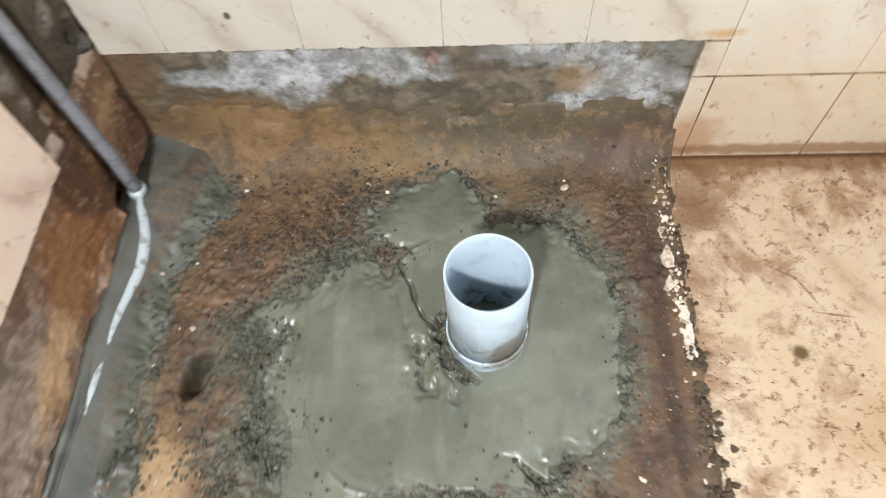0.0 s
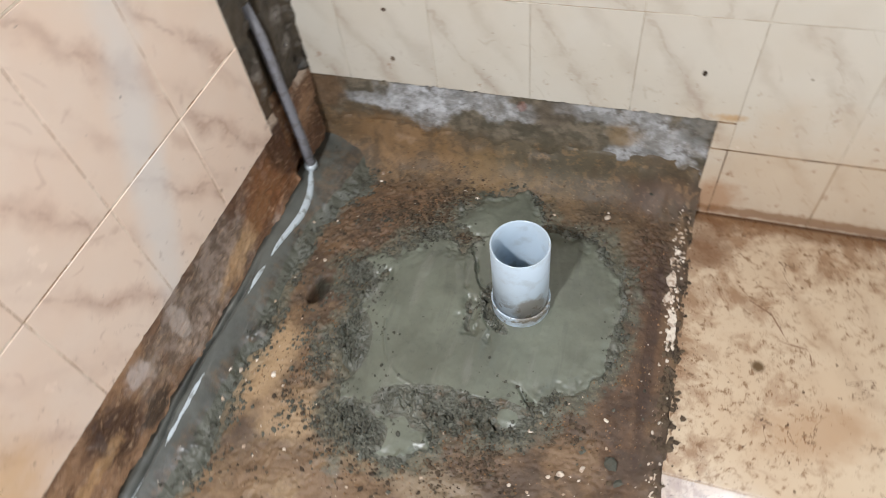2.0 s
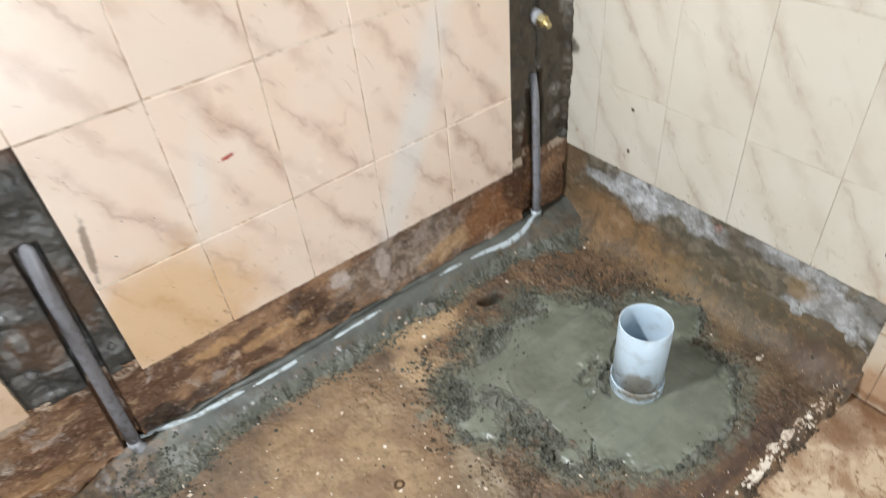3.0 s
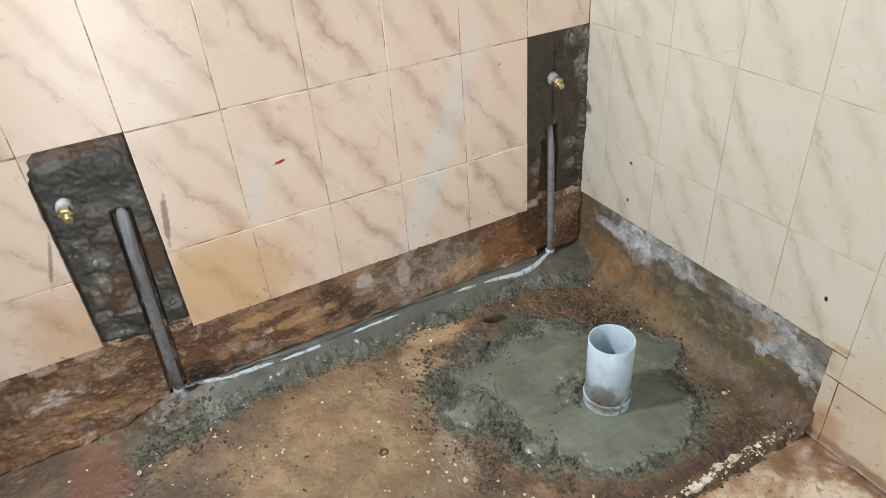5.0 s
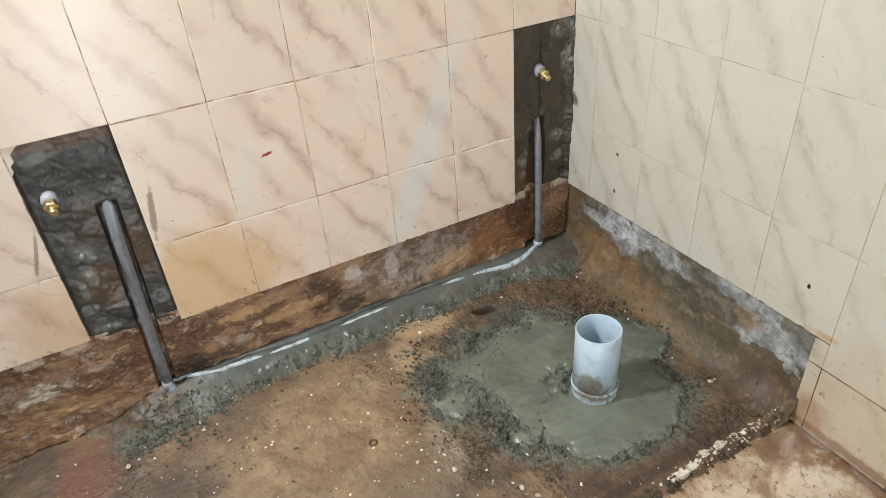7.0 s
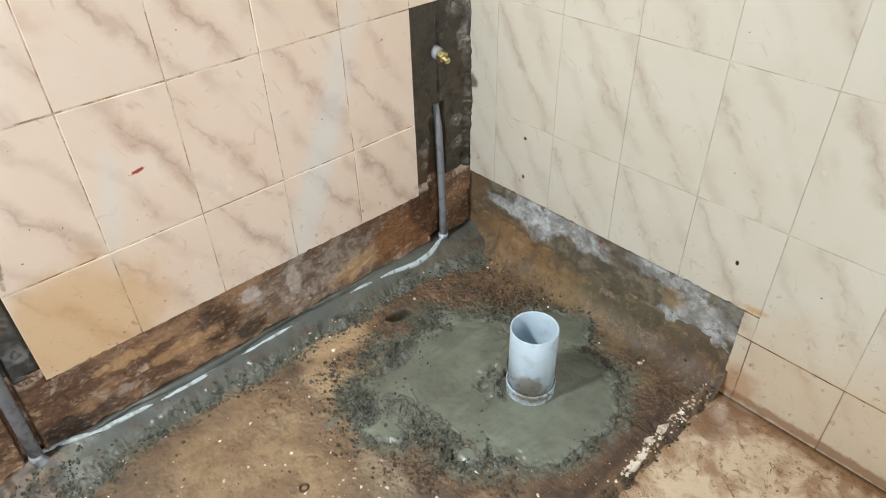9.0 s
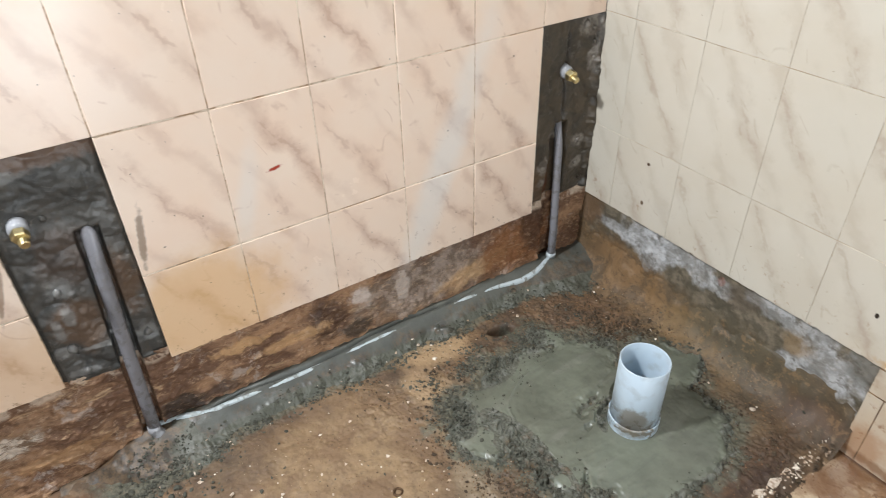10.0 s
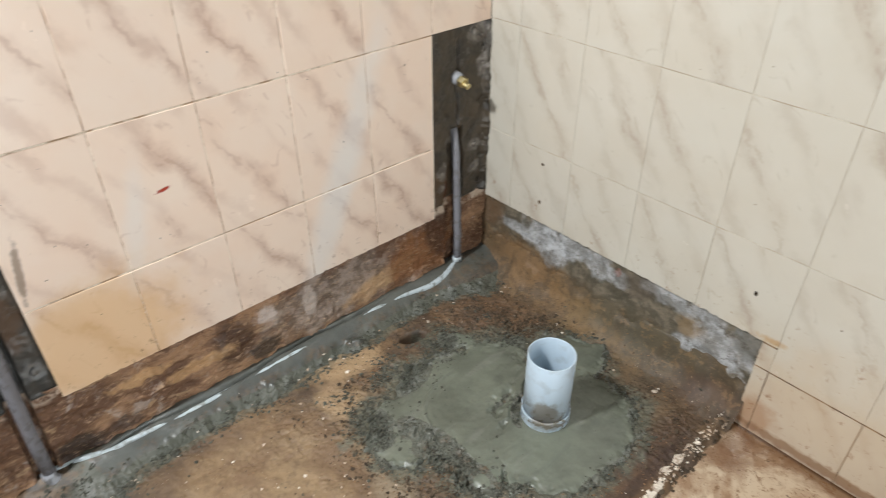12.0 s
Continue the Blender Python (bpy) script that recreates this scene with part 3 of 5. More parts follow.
rusty = metal_material("dull_rusty_steel", lin(120, 98, 78), 0.55)


def paint_material(name, a, b):
    M = Mat(name, 0.75)
    M.colour(M.mix(M.noise(3.0, 4.0), a, b))
    M.bump(M.noise(120.0, 4.0), 0.002, 0.3)
    return M.m


# dark grey chosen for unseen surfaces, to cut light bounced into the room
paint = paint_material("low_bounce_plaster", lin(128, 124, 120), lin(112, 108, 104))
ceiling_paint = paint_material("low_bounce_ceiling", lin(150, 148, 146), lin(138, 136, 134))


# ---- shared builders ----
def hash2(i, j, seed):
    h = (i.astype(np.int64) * 374761393 + j.astype(np.int64) * 668265263 + seed * 974711) & 0x7FFFFFFF
    h = ((h ^ (h >> 13)) * 1274126177) & 0x7FFFFFFF
    return ((h ^ (h >> 16)) & 0xFFFF) / 65535.0


def vnoise(x, y, size, seed):
    """Smooth value noise, -1 to 1, with features of the given size in metres."""
    u, v = x / size, y / size
    i, j = np.floor(u), np.floor(v)
    a, b = u - i, v - j
    a, b = a * a * (3 - 2 * a), b * b * (3 - 2 * b)
    i, j = i.astype(np.int64), j.astype(np.int64)
    p = hash2(i, j, seed) * (1 - a) + hash2(i + 1, j, seed) * a
    q = hash2(i, j + 1, seed) * (1 - a) + hash2(i + 1, j + 1, seed) * a
    return (p * (1 - b) + q * b) * 2 - 1


def fbm(x, y, size, seed, octaves=4, gain=0.5):
    total, amp = 0.0, 1.0
    for k in range(octaves):
        total = total + amp * vnoise(x + 1.7 * k, y - 2.3 * k, size / 2 ** k, seed + k)
        amp *= gain
    return total


def smooth(a, lo, hi):
    t = np.clip((a - lo) / (hi - lo), 0, 1)
    return t * t * (3 - 2 * t)


def mesh_from(name, verts, faces, mat, shade=False):
    me = bpy.data.meshes.new(name)
    me.from_pydata(verts, [], faces)
    me.materials.append(mat)
    if shade:
        me.polygons.foreach_set("use_smooth", [True] * len(me.polygons))
    me.update()
    return me


def sheet(name, X, Y, Z, mat, keep=None, drop=None, shade=True, parent=None, masks=None):
    """A mesh object from arrays of coordinates on a grid; keep: faces that touch these vertices; drop: none that touch these; masks: values stored per vertex."""
    n, m = X.shape
    idx = np.arange(n * m).reshape(n, m)
    quads = np.stack([idx[:-1, :-1], idx[1:, :-1], idx[1:, 1:], idx[:-1, 1:]], -1).reshape(-1, 4)
    if keep is not None:
        k = keep.ravel()
        quads = quads[k[quads].any(1)]
        if drop is not None:
            quads = quads[~drop.ravel()[quads].any(1)]
        used = np.unique(quads)
        remap = np.zeros(n * m, int)
        remap[used] = np.arange(len(used))
        quads = remap[quads]
    else:
        used = np.arange(n * m)
    co = np.stack([X, Y, Z], -1).reshape(-1, 3)[used]
    me = bpy.data.meshes.new(name)
    me.vertices.add(len(co))
    me.vertices.foreach_set("co", co.ravel().astype(np.float32))
    me.loops.add(quads.size)
    me.loops.foreach_set("vertex_index", quads.ravel().astype(np.int32))
    me.polygons.add(len(quads))
    me.polygons.foreach_set("loop_start", np.arange(0, quads.size, 4, dtype=np.int32))
    me.polygons.foreach_set("loop_total", np.full(len(quads), 4, dtype=np.int32))
    me.polygons.foreach_set("use_smooth", np.full(len(quads), shade))
    me.materials.append(mat)
    me.update(calc_edges=True)
    for key, values in (masks or {}).items():
        layer = me.attributes.new(key, "FLOAT", "POINT")
        layer.data.foreach_set("value", values.ravel()[used].astype(np.float32))
    ob = new(name, me)
    ob.parent = parent
    return ob


def boxes_ob(name, boxes, mat, parent=None):
    """One mesh of butted boxes, each (x0, x1, y0, y1, z0, z1)."""
    verts, faces = [], []
    for x0, x1, y0, y1, z0, z1 in boxes:
        k = len(verts)
        verts += [(x, y, z) for z in (z0, z1) for y in (y0, y1) for x in (x0, x1)]
        faces += [tuple(k + i for i in f) for f in ((0, 2, 3, 1), (4, 5, 7, 6), (0, 1, 5, 4), (2, 6, 7, 3), (0, 4, 6, 2), (1, 3, 7, 5))]
    ob = new(name, mesh_from(name, verts, faces, mat))
    ob.parent = parent
    return ob


def part(name, bm, mat, parent, label="", shade=False):
    me = bpy.data.meshes.new(name)
    bm.normal_update()
    bm.to_mesh(me)
    bm.free()
    me.materials.append(mat)
    if shade:
        me.polygons.foreach_set("use_smooth", [True] * len(me.polygons))
    ob = new(name, me)
    ob.parent = parent
    return tagged(ob, label) if label else ob


def lathe(profile, segments=64):
    """A bmesh turned about z from (radius, height) pairs; closed when the first and last pairs agree."""
    bm = bmesh.new()
    rings = []
    for r, z in profile:
        rings.append([bm.verts.new((r * math.cos(2 * math.pi * k / segments), r * math.sin(2 * math.pi * k / segments), z)) for k in range(segments)])
    for a, b in zip(rings, rings[1:]):
        for k in range(segments):
            bm.faces.new((a[k], a[(k + 1) % segments], b[(k + 1) % segments], b[k]))
    return bm


def tube(points, radius, segments=16):
    """A bmesh tube along points, with closed ends; radius may be a number or one per point."""
    bm = bmesh.new()
    pts = [Vector(p) for p in points]
    rings = []
    for i, p in enumerate(pts):
        d = (pts[min(i + 1, len(pts) - 1)] - pts[max(i - 1, 0)]).normalized()
        side = d.cross(Vector((0, 0, 1))) if abs(d.z) < 0.9 else d.cross(Vector((0, 1, 0)))
        side.normalize()
        up = side.cross(d)
        r = radius[i] if isinstance(radius, (list, tuple)) else radius
        rings.append([bm.verts.new(p + r * (math.cos(2 * math.pi * k / segments) * side + math.sin(2 * math.pi * k / segments) * up)) for k in range(segments)])
    for a, b in zip(rings, rings[1:]):
        for k in range(segments):
            bm.faces.new((a[k], a[(k + 1) % segments], b[(k + 1) % segments], b[k]))
    bm.faces.new(rings[0][::-1])
    bm.faces.new(rings[-1])
    return bm


def lump(rng, size, flat=0.7, rough=0.3):
    """Vertices and faces of a small angular stone."""
    t = (1 + 5 ** 0.5) / 2
    base = [(-1, t, 0), (1, t, 0), (-1, -t, 0), (1, -t, 0), (0, -1, t), (0, 1, t), (0, -1, -t), (0, 1, -t), (t, 0, -1), (t, 0, 1), (-t, 0, -1), (-t, 0, 1)]
    tri = [(0, 11, 5), (0, 5, 1), (0, 1, 7), (0, 7, 10), (0, 10, 11), (1, 5, 9), (5, 11, 4), (11, 10, 2), (10, 7, 6), (7, 1, 8), (3, 9, 4), (3, 4, 2), (3, 2, 6), (3, 6, 8), (3, 8, 9), (4, 9, 5), (2, 4, 11), (6, 2, 10), (8, 6, 7), (9, 8, 1)]
    s = Vector((size * rng.uniform(0.7, 1.3), size * rng.uniform(0.7, 1.3), size * flat * rng.uniform(0.7, 1.2))) / 1.9 / 2
    rot = Euler((rng.uniform(-0.5, 0.5), rng.uniform(-0.5, 0.5), rng.uniform(0, 6.28))).to_matrix()
    vs = []
    for b in base:
        k = 1 + rng.uniform(-rough, rough)
        vs.append(rot @ Vector((b[0] * s.x * k, b[1] * s.y * k, b[2] * s.z * k)))
    return vs, tri


def empty(name, place=(0, 0, 0)):
    ob = new(name)
    ob.location = place
    return ob


# ---- the ground: screed, its fillet up to the walls ----
LEFT_DEEP, BACK_DEEP = -0.014, 0.012


def strip_edge(y):
    """How far the mortar along the foot of the tiled wall reaches into the room."""
    return 0.080 + 0.030 * np.sin(y * 6.0 + 0.6) * np.cos(y * 2.6) + 0.045 * smooth(y, -0.30, -0.05) + 0.015 * smooth(-y, 1.10, 1.30)


def lumps(x, y, size, seed):
    """Rounded lumps of uneven height with creases between them, 0 to 1."""
    i0, j0 = np.floor(x / size).astype(np.int64), np.floor(y / size).astype(np.int64)
    best = np.zeros_like(x, dtype=float)
    for di in (-1, 0, 1):
        for dj in (-1, 0, 1):
            i, j = i0 + di, j0 + dj
            px, py = (i + hash2(i, j, seed)) * size, (j + hash2(i, j, seed + 1)) * size
            tall, wide = hash2(i, j, seed + 2), (0.45 + 0.4 * hash2(i, j, seed + 3)) * size
            q = ((x - px) ** 2 + (y - py) ** 2) / wide ** 2
            best = np.maximum(best, tall * np.sqrt(np.clip(1 - q, 0, 1)))
    return best


def pit(x, y):
    """A small slit-like hollow left in the floor."""
    u, v = (x - 0.130) * 0.95 - (y + 0.400) * 0.30, (x - 0.130) * 0.30 + (y + 0.400) * 0.95
    return 0.050 * np.exp(-((u / 0.0175) ** 2 + (v / 0.034) ** 2) ** 3)


def crumbly(x, y):
    """How loose the screed is, 0 trodden smooth to 1 crumbling."""
    z = np.exp(-(((x - 0.44) / 0.42) ** 2 + ((y + 0.20) / 0.17) ** 2) ** 2)
    z = np.maximum(z, 0.8 * np.exp(-(((x - 0.76) / 0.06) ** 2 + ((y + 0.17) / 0.14) ** 2) ** 2))
    z = np.maximum(z, 0.8 * np.exp(-(((x - 0.58) / 0.16) ** 2 + ((y + 0.70) / 0.10) ** 2)))
    z = np.maximum(z, 0.7 * np.exp(-(((x - 0.10) / 0.14) ** 2 + ((y + 1.40) / 0.16) ** 2)))
    return np.maximum(z * smooth(vnoise(x, y, 0.06, 36), -0.7, 0.2), 0.12 + 0.40 * smooth(fbm(x, y, 0.10, 38, 4), 0.0, 0.7))


def soil(x, y):
    """Small clods and grains of broken screed, thinly strewn."""
    u, v = x + 0.004 * vnoise(x, y, 0.014, 33) + 0.002 * vnoise(x, y, 0.006, 32), y + 0.004 * vnoise(x, y, 0.014, 34)
    sparse = smooth(vnoise(x, y, 0.03, 26), -0.2, 0.5)
    return 0.8 * sparse * np.clip(1.3 * lumps(u, v, 0.016, 35) - 0.35, 0, 1) + 0.55 * np.clip(1.4 * lumps(u + 0.3, v, 0.009, 31) - 0.5, 0, 1) + 0.22 * vnoise(u, v, 0.0042, 30) + 0.12 * fbm(x, y, 0.02, 27, 3) - 0.2


def screed_height(x, y):
    loose = crumbly(x, y)
    h = 0.0045 * fbm(x, y, 0.16, 3, 3) + (0.0012 + 0.0016 * loose) * fbm(x, y, 0.035, 11, 4, 0.62)
    h = h + 0.0095 * loose * soil(x, y)
    # pale trodden mounds beside the mortar
    h = h + 0.010 * np.exp(-(((x - 0.10) / 0.05) ** 2 + ((y + 0.60) / 0.12) ** 2)) + 0.006 * np.exp(-(((x - 0.18) / 0.07) ** 2 + ((y + 0.68) / 0.06) ** 2))
    # the rounded rise into the back wall
    reach = 0.078 + 0.012 * vnoise(x, y * 0, 0.13, 23)
    t = np.clip((y + reach - 0.006 + 0.006 * fbm(x, y, 0.05, 29, 3)) / reach, 0, 1)
    h = h * (1 - 0.5 * t) + 1.1 * reach * (1 - np.sqrt(np.clip(1 - t * t, 0, 1)))
    h = h + 4.0 * np.clip(y - 0.005 + 0.003 * fbm(x, y, 0.06, 28, 4, 0.6), 0, 0.009)
    # the pit and the groove along the tiled floor
    h = h - pit(x, y)
    return h - 0.005 * smooth(x, 0.80, 0.822) + 0.004 * smooth(x, 0.828, 0.850) - 0.016 * smooth(x + 0.006 * fbm(x, y, 0.03, 24, 3), 0.852, 0.872)


PIPE_X, PIPE_Y = 0.558, -0.340


def clump_zone(x, y):
    """Where loose clods of mortar lie, 0 to 1."""
    z = np.exp(-(((x - 0.215) / 0.075) ** 2 + ((y + 0.52) / 0.10) ** 2))
    z = np.maximum(z, np.exp(-(((x - 0.50) / 0.17) ** 2 + ((y + 0.60 - 0.05 * (x - 0.5)) / 0.050) ** 2)) * (0.35 + 0.65 * smooth(vnoise(x, y, 0.045, 47), -0.7, 0.0)))
    z = np.maximum(z, np.exp(-(((x - 0.30) / 0.11) ** 2 + ((y + 0.67) / 0.05) ** 2)) * (0.5 + 0.5 * smooth(vnoise(x, y, 0.04, 49), -0.8, -0.1)))
    z = np.maximum(z, 0.8 * np.exp(-(((x - 0.20) / 0.05) ** 2 + ((y + 0.36) / 0.06) ** 2)))
    z = np.maximum(z, 0.75 * np.exp(-((np.hypot(x - PIPE_X, y - PIPE_Y) - 0.070) / 0.016) ** 2) * smooth(-(x - PIPE_X) * 0.9 - (y - PIPE_Y) * 0.45, 0.02, 0.06))
    z = np.maximum(z, 0.6 * np.exp(-(((x - 0.755) / 0.02) ** 2 + ((y + 0.42) / 0.08) ** 2)))
    z = np.maximum(z, 0.9 * np.exp(-(((x - 0.77) / 0.018) ** 2 + ((y + 0.207) / 0.022) ** 2)))
    z = np.maximum(z, 0.5 * np.exp(-(((x - 0.30) / 0.12) ** 2 + ((y + 0.20) / 0.04) ** 2)))
    z = np.maximum(z, 0.8 * np.exp(-(((x - 0.09) / 0.07) ** 2 + ((y + 1.30) / 0.10) ** 2)))
    z = np.maximum(z, 0.75 * np.exp(-((x - strip_edge(y)) / 0.022) ** 2) * (y > -1.45) * np.where(y < -0.25, 1.0, 0.75) * (y < -0.04))
    return z * (1 - smooth(pit(x, y), 0.002, 0.012))


def clods(x, y):
    """The lumpy relief of clods that cling together, with creases between them."""
    u = x + 0.007 * vnoise(x, y, 0.020, 39) + 0.003 * vnoise(x, y, 0.007, 38)
    v = y + 0.007 * vnoise(x, y, 0.020, 40) + 0.003 * vnoise(x, y, 0.007, 37)
    crease = np.exp(-(fbm(x, y, 0.024, 44, 2) / 0.10) ** 2)
    return 0.45 * np.clip(1.4 * lumps(u, v, 0.021, 41) - 0.35, 0, 1) + 0.60 * np.clip(1.3 * lumps(u, v, 0.012, 43) - 0.2, 0, 1) + 0.35 * lumps(u, v, 0.006, 45) - 0.30 * crease - 0.38


# ---- fresh mortar round the drain pipe ----
def ellipse(x, y, cx, cy, a, b, turn=0.0):
    """Metres inside an ellipse (negative outside), roughly."""
    c, s = math.cos(turn), math.sin(turn)
    u, v = (x - cx) * c + (y - cy) * s, -(x - cx) * s + (y - cy) * c
    return (1 - np.sqrt((u / a) ** 2 + (v / b) ** 2)) * min(a, b)




def patch_inside(x, y):
    warp = 0.016 * fbm(x, y, 0.10, 61, 4, 0.6) + 0.006 * fbm(x, y, 0.016, 67, 2)
    d = ellipse(x, y, 0.352, -0.44, 0.125, 0.245)
    for blob in ((0.24, -0.315, 0.06, 0.035, 0.5), (0.462, -0.125, 0.112, 0.078, 0.0), (0.605, -0.355, 0.158, 0.190, 0.0), (0.662, -0.25, 0.092, 0.090, 0.0), (0.690, -0.29, 0.080, 0.090, 0.0), (0.605, -0.195, 0.095, 0.072, 0.15), (0.50, -0.27, 0.10, 0.12, 0.0), (0.40, -0.64, 0.06, 0.07, 0.0), (0.33, -0.60, 0.08, 0.08, 0.0), (0.475, -0.515, 0.11, 0.105, 0.0), (0.56, -0.55, 0.10, 0.06, 0.2)):
        d = np.maximum(d, ellipse(x, y, *blob))
    return d + warp


xs, ys = np.arange(-0.045, 0.876, 0.0024), np.arange(-1.92, 0.0151, 0.0024)
GX, GY = np.meshgrid(xs, ys, indexing="ij")
GZ = screed_height(GX, GY) - 0.010 * smooth(patch_inside(GX, GY), 0.0, 0.02) + 0.008 * clump_zone(GX, GY) * clods(GX, GY)
HALO = np.maximum(0.55 * smooth(patch_inside(GX, GY), -0.085, 0.0), 0.62 * clump_zone(GX, GY))
HALO = np.maximum(HALO, 0.5 * (1 - smooth(GX - strip_edge(GY), -0.01, 0.045)) * smooth(GY, -1.45, -1.30))
HALO = np.maximum(HALO, 0.55 * np.exp(-(((GX - 0.07) / 0.10) ** 2 + ((GY + 1.37) / 0.13) ** 2)))
ground = tagged(sheet("floor", GX, GY, GZ, screed, masks={"cement": HALO}), "rough brown damp screed of the broken-up floor", "floor", kind="structure")


def patch_height(x, y):
    d = patch_inside(x, y)
    h = -0.013 + 0.017 * smooth(d, -0.030, 0.008) + 0.003 * smooth(d, 0.0, 0.05)
    inner = smooth(d, 0.004, 0.03)
    h = h + (1 - 0.85 * inner) * 0.005 * fbm(x, y, 0.03, 71, 3, 0.6) + 0.0016 * fbm(x, y, 0.09, 73, 2)
    h = h + 0.019 * np.exp(-((d + 0.004) / 0.015) ** 2) * clods(x, y) * smooth(vnoise(x, y, 0.06, 77), -0.6, 0.3) * (1 - smooth(d, 0.0, 0.010))
    # curved trowel ridges in the smooth part
    r = np.hypot((x - 0.40) * 1.6, y + 0.40)
    h = h + 0.0022 * inner * np.exp(-((r - 0.165) / 0.004) ** 2) * (y < -0.44) * (x < 0.40) + 0.00035 * inner * vnoise(r * 6, np.arctan2(y + 0.4, x - 0.4) * 0.1, 0.07, 79)
    # the seam where two trowelled batches meet
    seam = x - (0.413 - 0.37 * (y + 0.18) + 0.010 * fbm(x, y, 0.035, 83, 3))
    reach = smooth(-y, 0.15, 0.19) * smooth(y, -0.47, -0.42)
    h = h + 0.005 * inner * reach * smooth(-seam, 0.0, 0.005) * smooth(seam, -0.14, -0.03)
    h = h - 0.007 * np.exp(-((seam - 0.003) / 0.004) ** 2) * reach * smooth(vnoise(x, y, 0.022, 85), -0.6, 0.2)
    # the deep crack in the front edge
    crack = np.abs((x - 0.607) * 0.70 + (y + 0.530) * 0.72 + 0.004 * vnoise(x, y, 0.012, 87))
    along = (x - 0.625) * 0.72 - (y + 0.548) * 0.70
    h = h - 0.016 * np.exp(-(crack / 0.0045) ** 2) * np.exp(-(along / 0.034) ** 4)
    zone = clump_zone(x, y)
    h = h - 0.012 * (1 - smooth(d, -0.070, -0.030)) * (1 - zone)
    h = h + (0.013 * clods(x, y) - 0.001) * smooth(zone, 0.25, 0.75) * smooth(d, -0.09, -0.03)
    h = h - 1.4 * pit(x, y)
    # heaped a little round the pipe
    h = h + 0.002 * np.exp(-((np.hypot(x - PIPE_X, y - PIPE_Y) - 0.062) / 0.018) ** 2)
    return h, d


xs, ys = np.arange(0.10, 0.82, 0.0015), np.arange(-0.78, 0.0, 0.0015)
PX, PY = np.meshgrid(xs, ys, indexing="ij")
PZ, PD = patch_height(PX, PY)
SMOOTH = (PD > 0.008) & (clump_zone(PX, PY) < 0.36)
patch = tagged(empty("mortar_patch", (0, 0, 0)), "fresh grey cement mortar trowelled round the drain pipe", "mortar")
tagged(sheet("trowelled_surface", PX, PY, PZ, mortar_smooth, SMOOTH, parent=patch), "smooth trowelled grey mortar")
tagged(sheet("crumbled_edge", PX, PY, PZ, mortar, (PD > -0.09) & (pit(PX, PY) < 0.0006), SMOOTH, shade=False, parent=patch, masks={"soil": np.maximum(1 - smooth(PD, -0.06, 0.012), 0.22 * np.exp(-(((PX - 0.52) / 0.16) ** 2 + ((PY + 0.60) / 0.06) ** 2)))}), "crumbling clods of grey mortar")


# ---- mortar fillet that buries the conduit along the tiled wall ----
def strip_height(x, y):
    e = strip_edge(y) + 0.008 * vnoise(x * 0, y, 0.16, 91)
    t = (x + 0.02) / (e + 0.02)
    t = np.clip(t + (0.10 + 0.10 * smooth(-y, 0.2, 0.5)) * smooth(t, 0.45, 0.85) * fbm(x, y, 0.06, 93, 4, 0.6), 0, 1.6)
    h = 0.050 * (1 - smooth(t, 0.10, 1.0)) + 0.006 * (t < 1.0) * (1 - t) - 0.011 * smooth(t, 0.80, 1.35)
    h = h + 0.0014 * fbm(x, y, 0.05, 97, 4, 0.6) + 0.007 * smooth(t, 0.55, 0.95) * (1 - smooth(t, 1.10, 1.4)) * clods(x, y) * smooth(-y, 0.25, 0.4)
    # a thin open line along the wall, and the run-out at its far end
    h = h - 0.012 * np.exp(-((x + 0.004 + 0.006 * vnoise(x, y, 0.09, 101)) / 0.0035) ** 2) * smooth(-y, 0.35, 0.5) * (1 - smooth(-y, 1.15, 1.2))
    h = h + 0.012 * smooth(y, -0.03, 0.03) - 1.8 * pit(x, y)
    h = h - 0.055 * smooth(-y + 0.05 * fbm(x, y, 0.09, 103, 3) + 0.5 * np.maximum(x - 0.03, 0), 1.25, 1.42)
    return h, t


xs, ys = np.arange(-0.03, 0.21, 0.0020), np.arange(-1.50, 0.026, 0.0020)
SX, SY = np.meshgrid(xs, ys, indexing="ij")
SZ, ST = strip_height(SX, SY)
SLOPE = (ST < 0.62) & (SY > -1.17 + 0.05 * vnoise(SX, SY, 0.03, 107))
fillet = tagged(empty("mortar_fillet", (0, 0, 0)), "damp grey mortar fillet along the foot of the tiled wall", "mortar")
tagged(sheet("trowelled_slope", SX, SY, SZ, mortar_damp, SLOPE, parent=fillet, masks={"soil": np.maximum(smooth(-SY, 1.10, 1.30) * 0.8, 0.30 * smooth(ST, 0.25, 0.62) + 0.2 * smooth(SY, -0.3, -0.1))}), "smooth damp grey mortar slope")
tagged(sheet("crumbled_edge", SX, SY, SZ, mortar, ST < 1.5, SLOPE, shade=False, parent=fillet, masks={"soil": np.maximum(smooth(ST, 0.9, 1.35), smooth(-SY, 1.15, 1.40))}), "crumbling grey mortar edge")


# ---- walls ----
def frame_to(origin, right, up, out):
    m = Matrix.Identity(4)
    for col, v in enumerate((right, up, out, origin)):
        for row in range(3):
            m[row][col] = v[row]
    return m


LEFT_AXES = ((0, 1, 0), (0, 0, 1), (1, 0, 0))
BACK_AXES = ((1, 0, 0), (0, 0, 1), (0, -1, 0))
FLOOR_AXES = ((1, 0, 0), (0, 1, 0), (0, 0, 1))
tile_meshes = {}


